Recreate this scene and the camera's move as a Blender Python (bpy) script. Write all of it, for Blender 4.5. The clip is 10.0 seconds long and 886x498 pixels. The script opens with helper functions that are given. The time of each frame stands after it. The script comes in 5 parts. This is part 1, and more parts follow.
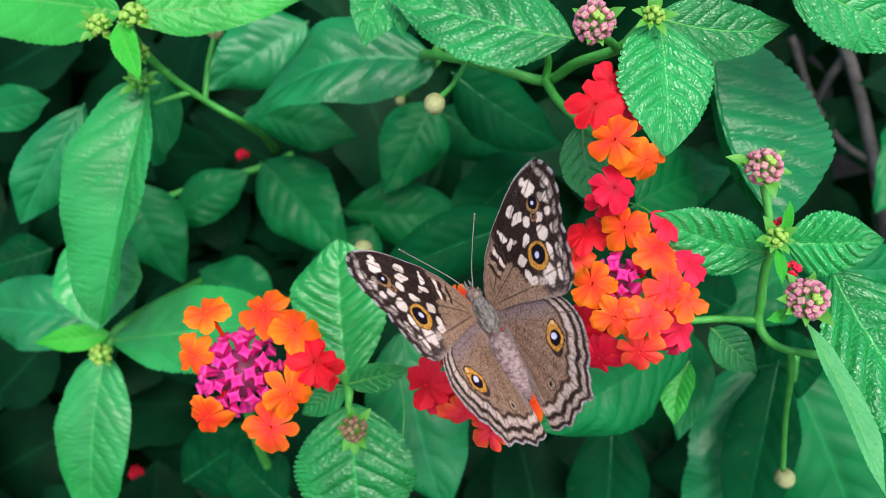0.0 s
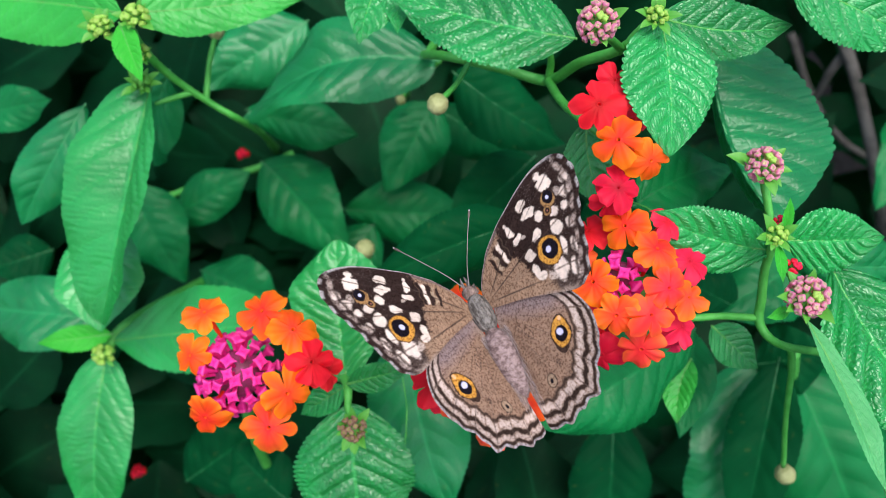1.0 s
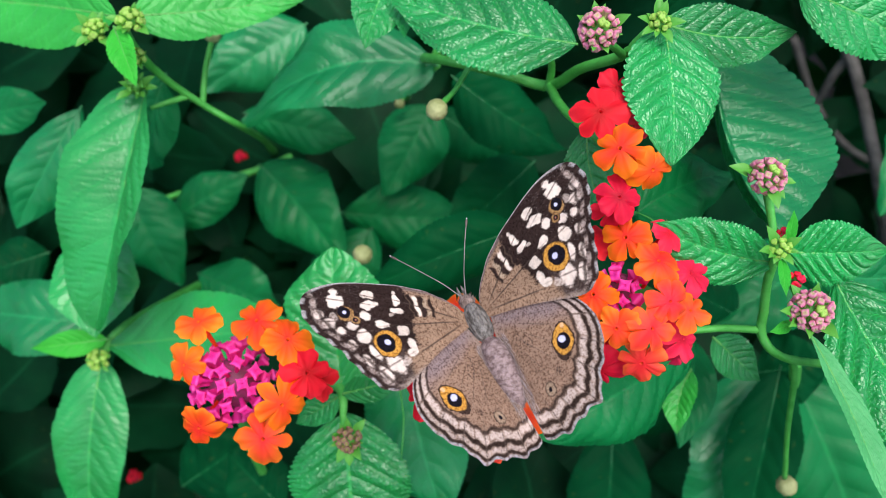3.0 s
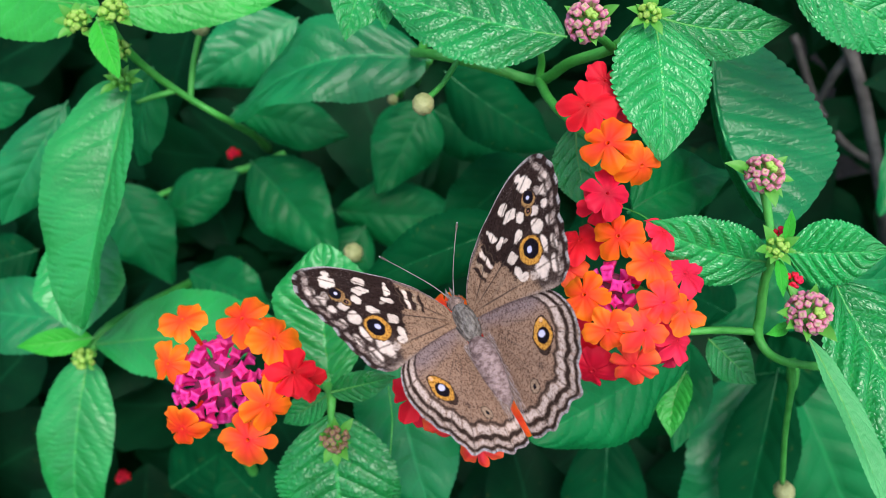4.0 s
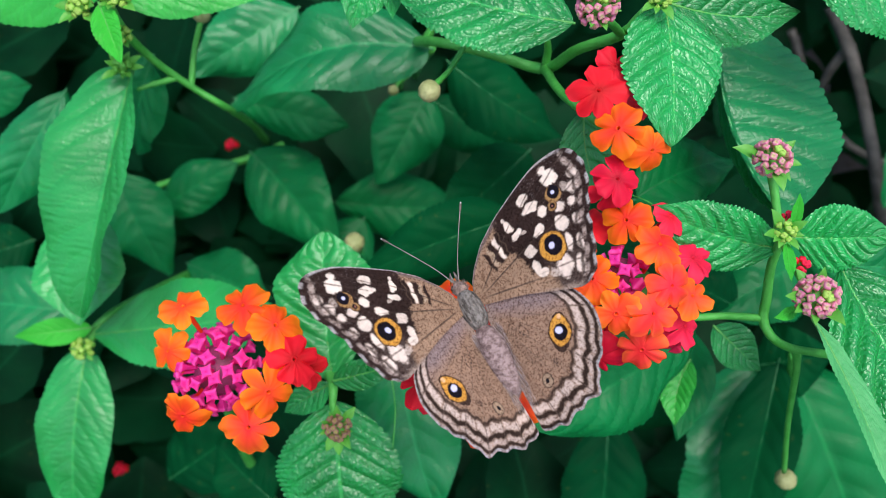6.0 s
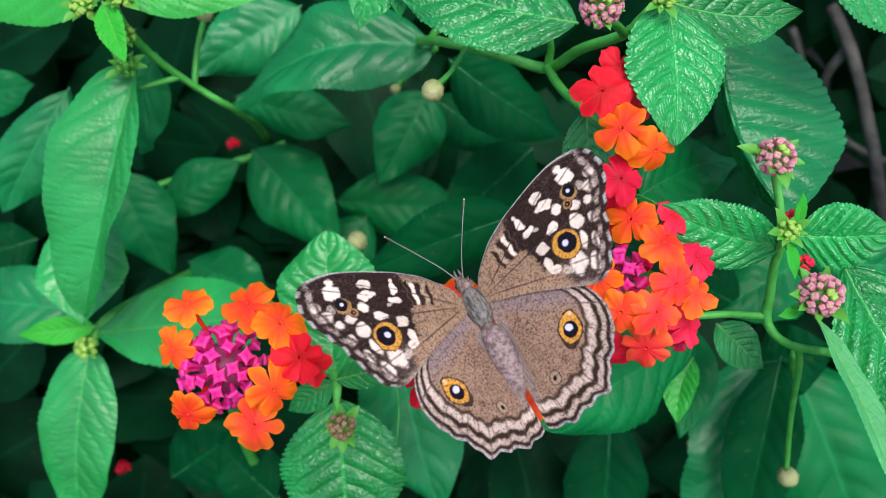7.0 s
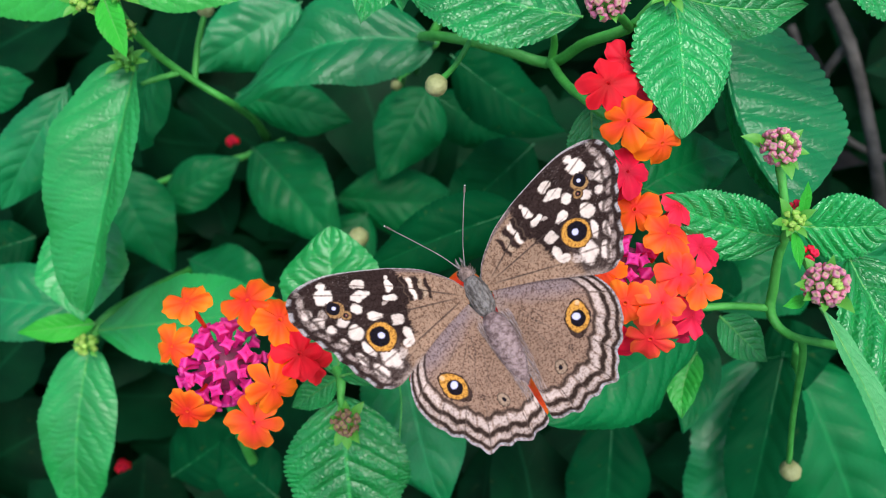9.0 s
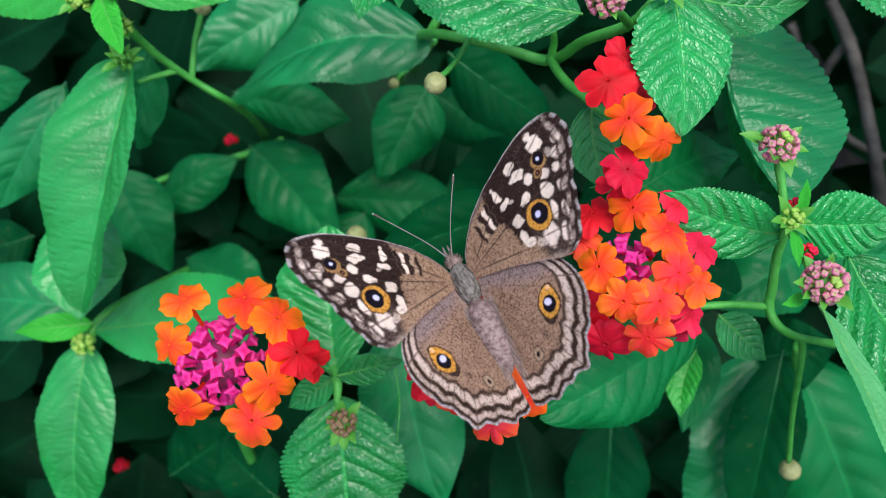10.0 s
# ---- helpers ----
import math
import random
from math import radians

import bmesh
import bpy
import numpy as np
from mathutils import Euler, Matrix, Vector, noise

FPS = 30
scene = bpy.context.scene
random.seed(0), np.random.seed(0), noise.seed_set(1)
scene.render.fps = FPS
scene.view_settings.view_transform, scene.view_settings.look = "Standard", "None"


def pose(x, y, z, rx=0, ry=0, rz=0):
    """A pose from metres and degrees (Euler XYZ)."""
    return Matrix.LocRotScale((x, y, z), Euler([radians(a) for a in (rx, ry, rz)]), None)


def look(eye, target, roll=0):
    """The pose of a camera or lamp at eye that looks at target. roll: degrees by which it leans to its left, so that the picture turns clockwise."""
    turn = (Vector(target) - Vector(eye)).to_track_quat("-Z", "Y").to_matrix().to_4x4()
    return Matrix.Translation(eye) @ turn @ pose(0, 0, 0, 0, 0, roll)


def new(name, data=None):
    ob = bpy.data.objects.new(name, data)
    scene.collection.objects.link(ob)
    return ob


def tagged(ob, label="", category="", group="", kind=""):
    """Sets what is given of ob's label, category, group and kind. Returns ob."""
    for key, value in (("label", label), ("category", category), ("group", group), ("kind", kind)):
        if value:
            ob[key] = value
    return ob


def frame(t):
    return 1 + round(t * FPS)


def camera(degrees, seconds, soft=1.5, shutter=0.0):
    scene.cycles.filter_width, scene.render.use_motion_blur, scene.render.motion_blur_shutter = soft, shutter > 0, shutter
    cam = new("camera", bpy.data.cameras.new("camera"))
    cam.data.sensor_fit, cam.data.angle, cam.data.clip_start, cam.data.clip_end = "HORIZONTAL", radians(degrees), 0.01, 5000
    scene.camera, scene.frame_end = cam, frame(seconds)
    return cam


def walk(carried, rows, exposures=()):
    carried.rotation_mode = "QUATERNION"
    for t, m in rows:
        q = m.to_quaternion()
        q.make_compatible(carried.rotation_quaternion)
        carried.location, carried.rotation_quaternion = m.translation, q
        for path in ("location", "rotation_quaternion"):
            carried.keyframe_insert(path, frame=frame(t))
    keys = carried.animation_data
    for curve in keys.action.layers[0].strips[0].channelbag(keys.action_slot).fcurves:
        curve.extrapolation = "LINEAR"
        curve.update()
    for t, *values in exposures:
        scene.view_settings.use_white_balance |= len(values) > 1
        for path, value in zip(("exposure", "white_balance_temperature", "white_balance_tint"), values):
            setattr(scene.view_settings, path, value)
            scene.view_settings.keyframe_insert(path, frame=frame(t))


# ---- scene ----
# The shrub is placed in millimetres to fit the camera's view, in the camera's tilted frame at 4.5 s: x to the right, y
# up, z towards the viewer.
PLANT = pose(0, 0, 0.85, 35, 0, 0)
MM = 0.001

cam = camera(60, 10.0, soft=0.9)
cam.data.dof.use_dof = True
cam.data.dof.focus_distance = 0.124
cam.data.dof.aperture_fstop = 24
walk(cam, [
    (0, pose(-0.00252, -0.00454, 0.85367, 35.324, 0.195, -0.090)),
    (0.5, pose(-0.00348, -0.00398, 0.85421, 35.025, 0.053, -0.312)),
    (1, pose(-0.00324, -0.00433, 0.85424, 35.108, 0.275, -0.345)),
    (1.5, pose(-0.00313, -0.00335, 0.85434, 34.983, 0.346, -0.165)),
    (2, pose(-0.00423, -0.00222, 0.85503, 34.857, 0.104, -0.193)),
    (2.5, pose(-0.00384, -0.00222, 0.85486, 34.973, 0.175, -0.212)),
    (4, pose(-0.00015, 0.00006, 0.85038, 35.063, 0.098, 0.146)),
    (4.5, pose(0.00000, 0.00000, 0.85000, 35.000, -0.000, 0.000)),
    (5, pose(0.00017, -0.00046, 0.84962, 34.931, 0.016, -0.043)),
    (5.5, pose(-0.00135, -0.00106, 0.84853, 34.943, -0.379, -0.036)),
    (7, pose(-0.00358, -0.00145, 0.84911, 34.754, -0.465, -0.165)),
    (7.5, pose(-0.00401, -0.00174, 0.84877, 34.763, -0.518, -0.139)),
    (8, pose(-0.00385, -0.00214, 0.84789, 34.812, -0.592, 0.039)),
    (8.5, pose(-0.00430, -0.00202, 0.84795, 34.773, -0.564, -0.195)),
    (9, pose(-0.00474, -0.00212, 0.84782, 34.819, -0.562, -0.387)),
    (9.5, pose(-0.00475, -0.00194, 0.84739, 34.770, -0.600, -0.426)),
    (10, pose(-0.00424, -0.00191, 0.84712, 34.776, -0.506, -0.439)),
], exposures=[(0, 1.15, 6800, 11), (2.5, 1.11, 6740, 10.5), (4.5, 1.05, 6720, 10.2), (7.5, 1.01, 6680, 10), (10, 0.96, 6660, 10)])

# ---- world and sun ----
world = bpy.data.worlds.new("overcast_sky")
scene.world = world
world.use_nodes = True
wn = world.node_tree
sky = wn.nodes.new("ShaderNodeTexSky")
sky.sky_type = "NISHITA"
sky.sun_disc = False
sky.sun_elevation = radians(62)
sky.sun_rotation = radians(158)
sky.dust_density = 1.6
sky.ozone_density = 1.0
wn.links.new(sky.outputs[0], wn.nodes["Background"].inputs[0])
wn.nodes["Background"].inputs[1].default_value = 0.125
sun = new("sun", bpy.data.lights.new("sun", "SUN"))
sun.data.energy = 1.8
sun.data.angle = radians(36)
sun.data.color = (1.0, 0.985, 0.96)
sun.matrix_world = look((0.22, -0.50, 3.0), (0, 0.05, 0.7))


# ---- materials ----
class Nodes:
    """A short hand for building one node material."""

    def __init__(self, name):
        self.mat = bpy.data.materials.new(name)
        self.mat.use_nodes = True
        self.tree = self.mat.node_tree
        self.bsdf = self.tree.nodes["Principled BSDF"]
        self.out = self.tree.nodes["Material Output"]

    def add(self, kind, **props):
        node = self.tree.nodes.new("ShaderNode" + kind)
        if "operation" in props:
            node.operation, node.use_clamp = props["operation"], props.get("use_clamp", False)
        if "interpolation_type" in props:
            node.interpolation_type = props["interpolation_type"]
        if "data_type" in props:
            node.data_type, node.blend_type = props["data_type"], props["blend_type"]
        if "feature" in props:
            node.feature = props["feature"]
        if "vector_op" in props:
            node.operation = props["vector_op"]
        if "layer_name" in props:
            node.layer_name = props["layer_name"]
        return node

    def put(self, value, socket):
        if isinstance(value, bpy.types.NodeSocket):
            self.tree.links.new(value, socket)
        else:
            socket.default_value = value

    def math(self, op, a, b=0.0, c=0.0, clamp=False):
        node = self.add("Math", operation=op, use_clamp=clamp)
        for value, socket in zip((a, b, c), node.inputs):
            self.put(value, socket)
        return node.outputs[0]

    def span(self, value, a, b, lo=0.0, hi=1.0):
        node = self.add("MapRange", interpolation_type="SMOOTHSTEP")
        for v, socket in zip((value, a, b, lo, hi), node.inputs):
            self.put(v, socket)
        return node.outputs[0]

    def mix(self, fac, a, b, blend="MIX"):
        node = self.add("Mix", data_type="RGBA", blend_type=blend)
        for v, i in ((fac, 0), (a, 6), (b, 7)):
            self.put((*v, 1) if isinstance(v, tuple) and len(v) == 3 else v, node.inputs[i])
        return node.outputs[2]

    def noise(self, scale, detail=3.0, rough=0.55, coords=None):
        node = self.add("TexNoise")
        self.put(coords or self.coords(), node.inputs["Vector"])
        node.inputs["Scale"].default_value = scale
        node.inputs["Detail"].default_value = detail
        node.inputs["Roughness"].default_value = rough
        return node.outputs[0]

    def cells(self, scale, feature="F1", coords=None):
        node = self.add("TexVoronoi", feature=feature)
        self.put(coords or self.coords(), node.inputs["Vector"])
        node.inputs["Scale"].default_value = scale
        return node.outputs[0]

    def coords(self):
        return self.add("TexCoord").outputs["Object"]

    def uv(self):
        split = self.add("SeparateXYZ")
        self.put(self.add("TexCoord").outputs["UV"], split.inputs[0])
        return split.outputs[0], split.outputs[1]

    def chance(self):
        return self.add("ObjectInfo").outputs["Random"]

    def bump(self, height, strength, distance):
        node = self.add("Bump")
        node.inputs["Strength"].default_value = strength
        node.inputs["Distance"].default_value = distance
        self.put(height, node.inputs["Height"])
        self.put(node.outputs[0], self.bsdf.inputs["Normal"])
        return node.outputs[0]

    def done(self, colour, rough=0.5, spec=0.5, through_light=0.0, glow_colour=None):
        self.put((*colour, 1) if isinstance(colour, tuple) else colour, self.bsdf.inputs["Base Color"])
        self.put(rough, self.bsdf.inputs["Roughness"])
        self.put(spec, self.bsdf.inputs["Specular IOR Level"])
        if through_light:
            thin = self.add("BsdfTranslucent")
            both = self.add("MixShader")
            both.inputs[0].default_value = through_light
            source = glow_colour or colour
            self.put((*source, 1) if isinstance(source, tuple) else source, thin.inputs[0])
            self.tree.links.new(self.bsdf.outputs[0], both.inputs[1])
            self.tree.links.new(thin.outputs[0], both.inputs[2])
            self.tree.links.new(both.outputs[0], self.out.inputs[0])
        return self.mat


def leaf_material(name, dark, light, vein, rough, relief, veins=8.0, quilt=1.0, islands=False, gloss=0.25):
    n = Nodes(name)
    s, v = n.uv()
    q = n.math("ABSOLUTE", n.math("MULTIPLY_ADD", v, 2.0, -1.0))
    rib = n.span(q, 0.015, 0.05, 1.0, 0.0)
    reach = n.math("MULTIPLY", q, n.math("MULTIPLY_ADD", q, 0.9, 1.0))
    phase = n.math("SUBTRACT", n.math("MULTIPLY", s, veins), reach)
    phase = n.math("ADD", phase, n.math("MULTIPLY_ADD", n.noise(130.0, 2.0), 0.5, -0.25))
    phase = n.math("ADD", phase, n.math("MULTIPLY", n.math("GREATER_THAN", v, 0.5), 0.38))
    gap = n.math("PINGPONG", phase, 0.5)
    side = n.math("MULTIPLY", n.span(gap, 0.0, 0.05, 1.0, 0.0), n.span(q, 0.5, 1.0, 1.0, 0.35))
    lines = n.math("MAXIMUM", rib, n.math("MULTIPLY", side, 0.4))
    tone = n.add("NewGeometry").outputs["Random Per Island"] if islands else n.chance()
    broad = n.noise(55.0, 4.0)
    mixed = n.math("ADD", n.math("MULTIPLY", n.span(broad, 0.3, 0.7), 0.6), n.math("MULTIPLY", tone, 0.4))
    colour = n.mix(mixed, dark, light)
    colour = n.mix(n.math("MULTIPLY", lines, 0.55), colour, vein)
    speck = n.span(n.noise(420.0, 2.0), 0.66, 0.75)
    colour = n.mix(n.math("MULTIPLY", speck, 0.12), colour, (0.16, 0.2, 0.05))
    pebble = n.add("TexVoronoi", feature="SMOOTH_F1")
    n.put(n.coords(), pebble.inputs["Vector"])
    pebble.inputs["Scale"].default_value = 1050.0
    pebble.inputs["Smoothness"].default_value = 0.45
    round_top = n.span(pebble.outputs[0], 0.05, 0.7, 1.0, 0.0)
    # pillows between the side veins, split by rungs
    warp = n.math("MULTIPLY_ADD", n.noise(520.0, 3.0), 3.4, -1.7)
    rung = n.math("PINGPONG", n.math("ADD", n.math("MULTIPLY", q, 9.0), warp), 0.5)
    pillow = n.math("MULTIPLY", n.span(gap, 0.0, 0.26), n.span(rung, 0.0, 0.3, 0.35, 1.0))
    height = n.math("MULTIPLY_ADD", pillow, 0.6 * quilt, n.math("MULTIPLY", round_top, 0.5 * quilt))
    pleat = n.add("CombineXYZ")
    n.put(n.math("SUBTRACT", n.math("MULTIPLY", s, 46.0), n.math("MULTIPLY", q, 7.0)), pleat.inputs[0])
    n.put(n.math("MULTIPLY", v, 5.0), pleat.inputs[1])
    n.put(n.math("MULTIPLY", n.chance(), 30.0), pleat.inputs[2])
    wrinkle = n.noise(1.0, 2.0, 0.5, pleat.outputs[0])
    height = n.math("ADD", height, n.math("MULTIPLY", wrinkle, 0.2 * quilt))
    height = n.math("SUBTRACT", height, n.math("MULTIPLY", n.math("MAXIMUM", rib, side), 0.15 + 0.25 * quilt))
    height = n.math("ADD", height, n.math("MULTIPLY", n.noise(1500.0, 2.0), 0.1))
    n.bump(height, relief, 0.0006)
    satin = n.math("ADD", n.math("MULTIPLY", n.noise(160.0, 3.0), 0.2), rough - 0.1)
    glow = n.mix(0.5, colour, (0.035, 0.34, 0.03))
    return n.done(colour, satin, gloss, 0.2, glow)


def petal_material(name, throat, lobe, edge, rough=0.6):
    n = Nodes(name)
    r, a = n.uv()
    blotch = n.math("MULTIPLY_ADD", n.noise(260.0, 3.0), 0.5, -0.25)
    # each lobe ripens at its own pace: broad patches round the corolla
    turn = n.add("CombineXYZ")
    n.put(n.math("MULTIPLY", a, 5.0), turn.inputs[0])
    n.put(n.math("MULTIPLY", n.chance(), 40.0), turn.inputs[1])
    ripe = n.math("MULTIPLY_ADD", n.noise(1.0, 1.0, 0.5, turn.outputs[0]), 0.9, -0.45)
    rr = n.math("ADD", n.math("ADD", r, n.math("MULTIPLY", blotch, 0.7)), n.math("MULTIPLY", ripe, 0.9))
    colour = n.mix(n.span(rr, 0.2, 0.72), throat, lobe)
    colour = n.mix(n.span(rr, 0.55, 1.1), colour, edge)
    colour = n.mix(n.span(r, 0.10, 0.16, 0.55, 0.0), colour, edge)
    colour = n.mix(n.span(r, 0.05, 0.10, 0.85, 0.0), colour, (0.13, 0.05, 0.012))
    hue = n.add("HueSaturation")
    n.put(n.math("MULTIPLY_ADD", n.chance(), 0.010, 0.495), hue.inputs[0])
    n.put(n.math("MULTIPLY_ADD", n.chance(), 0.2, 0.95), hue.inputs[2])
    n.put(colour, hue.inputs[4])
    colour = hue.outputs[0]
    n.bump(n.math("ADD", n.noise(1100.0, 3.0), n.math("MULTIPLY", n.noise(240.0), 0.9)), 0.4, 0.0004)
    return n.done(colour, rough, 0.25, 0.42, colour)


def plain_material(name, a, b, rough=0.55, scale=200.0, relief=0.3, depth=0.0004, spec=0.4, light=0.0):
    n = Nodes(name)
    tone = n.math("ADD", n.math("MULTIPLY", n.span(n.noise(scale, 4.0), 0.3, 0.7), 0.75), n.math("MULTIPLY", n.chance(), 0.25))
    n.bump(n.noise(scale * 4, 3.0), relief, depth)
    colour = n.mix(tone, a, b)
    return n.done(colour, rough, spec, light, colour)


def painted_material(name, rough, relief, spec=0.06):
    """Colour from the mesh's own pattern, broken up by fine scales."""
    n = Nodes(name)
    own = n.add("VertexColor", layer_name="pattern").outputs[0]
    grain = n.noise(2700.0, 3.0, 0.7)
    bright = n.add("RGBToBW")
    n.put(own, bright.inputs[0])
    plain = n.span(bright.outputs[0], 0.3, 0.55, 1.0, 0.12)
    colour = n.mix(n.math("MULTIPLY", n.span(grain, 0.47, 0.60, 0.0, 1.0), plain), own, n.mix(1.0, own, (0.44, 0.38, 0.35), "MULTIPLY"))
    light = n.math("MULTIPLY", n.span(n.noise(5200.0, 2.0), 0.50, 0.66, 0.0, 0.75), plain)
    colour = n.mix(light, colour, n.mix(1.0, own, (1.18, 1.14, 1.12), "MULTIPLY"))
    n.bump(n.math("ADD", grain, n.noise(600.0)), relief, 0.00025)
    return n.done(colour, rough, spec, 0.05, colour)


LEAF_FRESH = leaf_material("leaf_fresh", (0.002, 0.16, 0.028), (0.006, 0.37, 0.074), (0.04, 0.47, 0.10), 0.31, 0.48, 8.0, 1.0, gloss=0.75)
LEAF_SMOOTH = leaf_material("leaf_smooth", (0.002, 0.21, 0.034), (0.007, 0.37, 0.070), (0.03, 0.43, 0.09), 0.40, 0.5, 8.0, 0.2, gloss=0.8)
# Besides its gloss, a paler, bluer base puts sky sheen into the colour.
LEAF_SHEEN = leaf_material("leaf_sheen", (0.0012, 0.145, 0.040), (0.003, 0.245, 0.070), (0.012, 0.30, 0.09), 0.34, 0.42, 8.0, 0.3, gloss=0.42)
# Mature and deep leaves: darker copies of the leaf green, shade put into colour.
LEAF_MATURE_SHADED = leaf_material("leaf_mature_shaded", (0.0003, 0.115, 0.028), (0.001, 0.20, 0.052), (0.005, 0.24, 0.06), 0.38, 0.38, 8.0, 0.3, gloss=0.2)
LEAF_DEEP_SHADED = leaf_material("leaf_deep_shaded", (0.0003, 0.036, 0.012), (0.0006, 0.076, 0.022), (0.003, 0.11, 0.032), 0.48, 0.2, 8.0, 0.12, gloss=0.03)
LEAF_YOUNG = leaf_material("leaf_young", (0.02, 0.36, 0.025), (0.05, 0.54, 0.05), (0.13, 0.60, 0.09), 0.42, 0.5, 8.0, 0.6)
LEAF_LIME = leaf_material("leaf_lime", (0.010, 0.25, 0.028), (0.030, 0.42, 0.055), (0.08, 0.50, 0.08), 0.38, 0.3, 8.0, 0.4, gloss=0.4)
LEAF_PALE = leaf_material("leaf_pale", (0.045, 0.30, 0.09), (0.085, 0.42, 0.14), (0.12, 0.48, 0.16), 0.45, 0.4, 8.0, 0.4, gloss=0.3)
# Undergrowth green taken near black: the shrub's inner shade put into colour.
LEAF_WILD_SHADED = leaf_material("leaf_wild_shaded", (0.0004, 0.015, 0.006), (0.0012, 0.040, 0.013), (0.004, 0.07, 0.025), 0.5, 0.25, 8.0, 0.2, True, 0.06)
STEM_GREEN = plain_material("stem_green", (0.035, 0.29, 0.035), (0.08, 0.42, 0.07), 0.5, 260.0, 0.5)
STEM_WOODY = plain_material("stem_woody", (0.045, 0.042, 0.038), (0.13, 0.12, 0.11), 0.85, 120.0, 0.8, 0.001)
# Ribs of the darkened leaves carry the same shade in their colour.
RIB_SHADED = plain_material("leaf_rib_shaded", (0.008, 0.10, 0.028), (0.02, 0.17, 0.05), 0.5, 300.0, 0.3)
RIB_MID = plain_material("leaf_rib_mid", (0.02, 0.19, 0.06), (0.05, 0.27, 0.09), 0.5, 300.0, 0.3)
RIB = plain_material("leaf_rib", (0.05, 0.26, 0.045), (0.10, 0.34, 0.07), 0.45, 300.0, 0.3)
ORANGE = petal_material("petal_orange", (0.84, 0.040, 0.018), (0.96, 0.100, 0.012), (0.96, 0.24, 0.010))
AMBER = petal_material("petal_amber", (0.86, 0.036, 0.028), (0.96, 0.088, 0.024), (0.96, 0.22, 0.018))
CORAL = petal_material("petal_coral", (0.84, 0.024, 0.040), (0.96, 0.055, 0.046), (0.94, 0.15, 0.036))
RED = petal_material("petal_red", (0.52, 0.004, 0.018), (0.78, 0.008, 0.038), (0.88, 0.024, 0.06))
ROSE = petal_material("petal_rose", (0.70, 0.010, 0.04), (0.94, 0.022, 0.085), (0.92, 0.04, 0.10))
MAGENTA = petal_material("petal_magenta", (0.80, 0.030, 0.34), (0.88, 0.055, 0.42), (0.92, 0.11, 0.50))
BUD_PINK = petal_material("bud_pink", (0.60, 0.52, 0.28), (0.76, 0.34, 0.43), (0.72, 0.22, 0.38), 0.6)
BUD_BROWN = petal_material("bud_brown", (0.34, 0.32, 0.10), (0.34, 0.2, 0.15), (0.28, 0.17, 0.11), 0.75)
BUD_LIME = petal_material("bud_lime", (0.46, 0.66, 0.16), (0.40, 0.64, 0.13), (0.30, 0.56, 0.09), 0.6)
BRACT = plain_material("bract_green", (0.05, 0.28, 0.03), (0.13, 0.42, 0.055), 0.5, 260.0, 0.4, 0.0004, 0.4, 0.2)
CALYX = plain_material("calyx_dark", (0.06, 0.02, 0.03), (0.26, 0.02, 0.12), 0.6, 300.0)
BERRY = plain_material("berry_skin", (0.19, 0.22, 0.07), (0.36, 0.37, 0.17), 0.55, 420.0, 0.6)
WING = painted_material("wing_scales", 0.65, 0.5)


def fur_material(name, dark, light, stretch, islands=False):
    """Streaked fur; single hairs take a tone each."""
    n = Nodes(name)
    lay = n.add("Mapping")
    lay.inputs["Scale"].default_value = stretch
    n.put(n.coords(), lay.inputs["Vector"])
    streak = n.noise(1000.0, 4.0, 0.7, lay.outputs[0])
    tone = n.add("NewGeometry").outputs["Random Per Island"] if islands else n.span(streak, 0.36, 0.64)
    n.bump(n.math("ADD", streak, n.noise(3000.0, 2.0)), 0.9, 0.0004)
    return n.done(n.mix(tone, dark, light), 0.85, 0.1)


FUR = fur_material("body_fur", (0.065, 0.056, 0.050), (0.235, 0.215, 0.20), (1.6, 0.5, 1.6))
FUR_MAUVE = fur_material("abdomen_fur", (0.14, 0.092, 0.088), (0.33, 0.24, 0.235), (1.0, 1.3, 1.0))
FUR_HEAD = fur_material("head_fur", (0.12, 0.08, 0.066), (0.34, 0.245, 0.215), (1.0, 1.0, 1.0))
HAIR = fur_material("body_hair", (0.13, 0.095, 0.08), (0.36, 0.27, 0.235), (1.0, 1.0, 1.0), True)
HAIR_SILK = fur_material("silky_hair", (0.30, 0.235, 0.225), (0.54, 0.45, 0.45), (1.0, 1.0, 1.0), True)
EYE = plain_material("eye_dark", (0.015, 0.012, 0.012), (0.05, 0.04, 0.03), 0.25, 800.0, 0.2)
HORN = plain_material("antenna_horn", (0.10, 0.09, 0.085), (0.24, 0.22, 0.2), 0.5, 600.0, 0.2)
TIP = plain_material("antenna_tip", (0.5, 0.48, 0.46), (0.65, 0.63, 0.6), 0.5, 600.0, 0.2)
CLUB = plain_material("antenna_club", (0.04, 0.03, 0.03), (0.12, 0.09, 0.07), 0.5, 600.0, 0.2)
# Soil colour lowered towards black to hold the shade under the shrub.
SOIL = plain_material("soil", (0.012, 0.009, 0.007), (0.03, 0.022, 0.016), 0.95, 30.0, 0.9, 0.01)


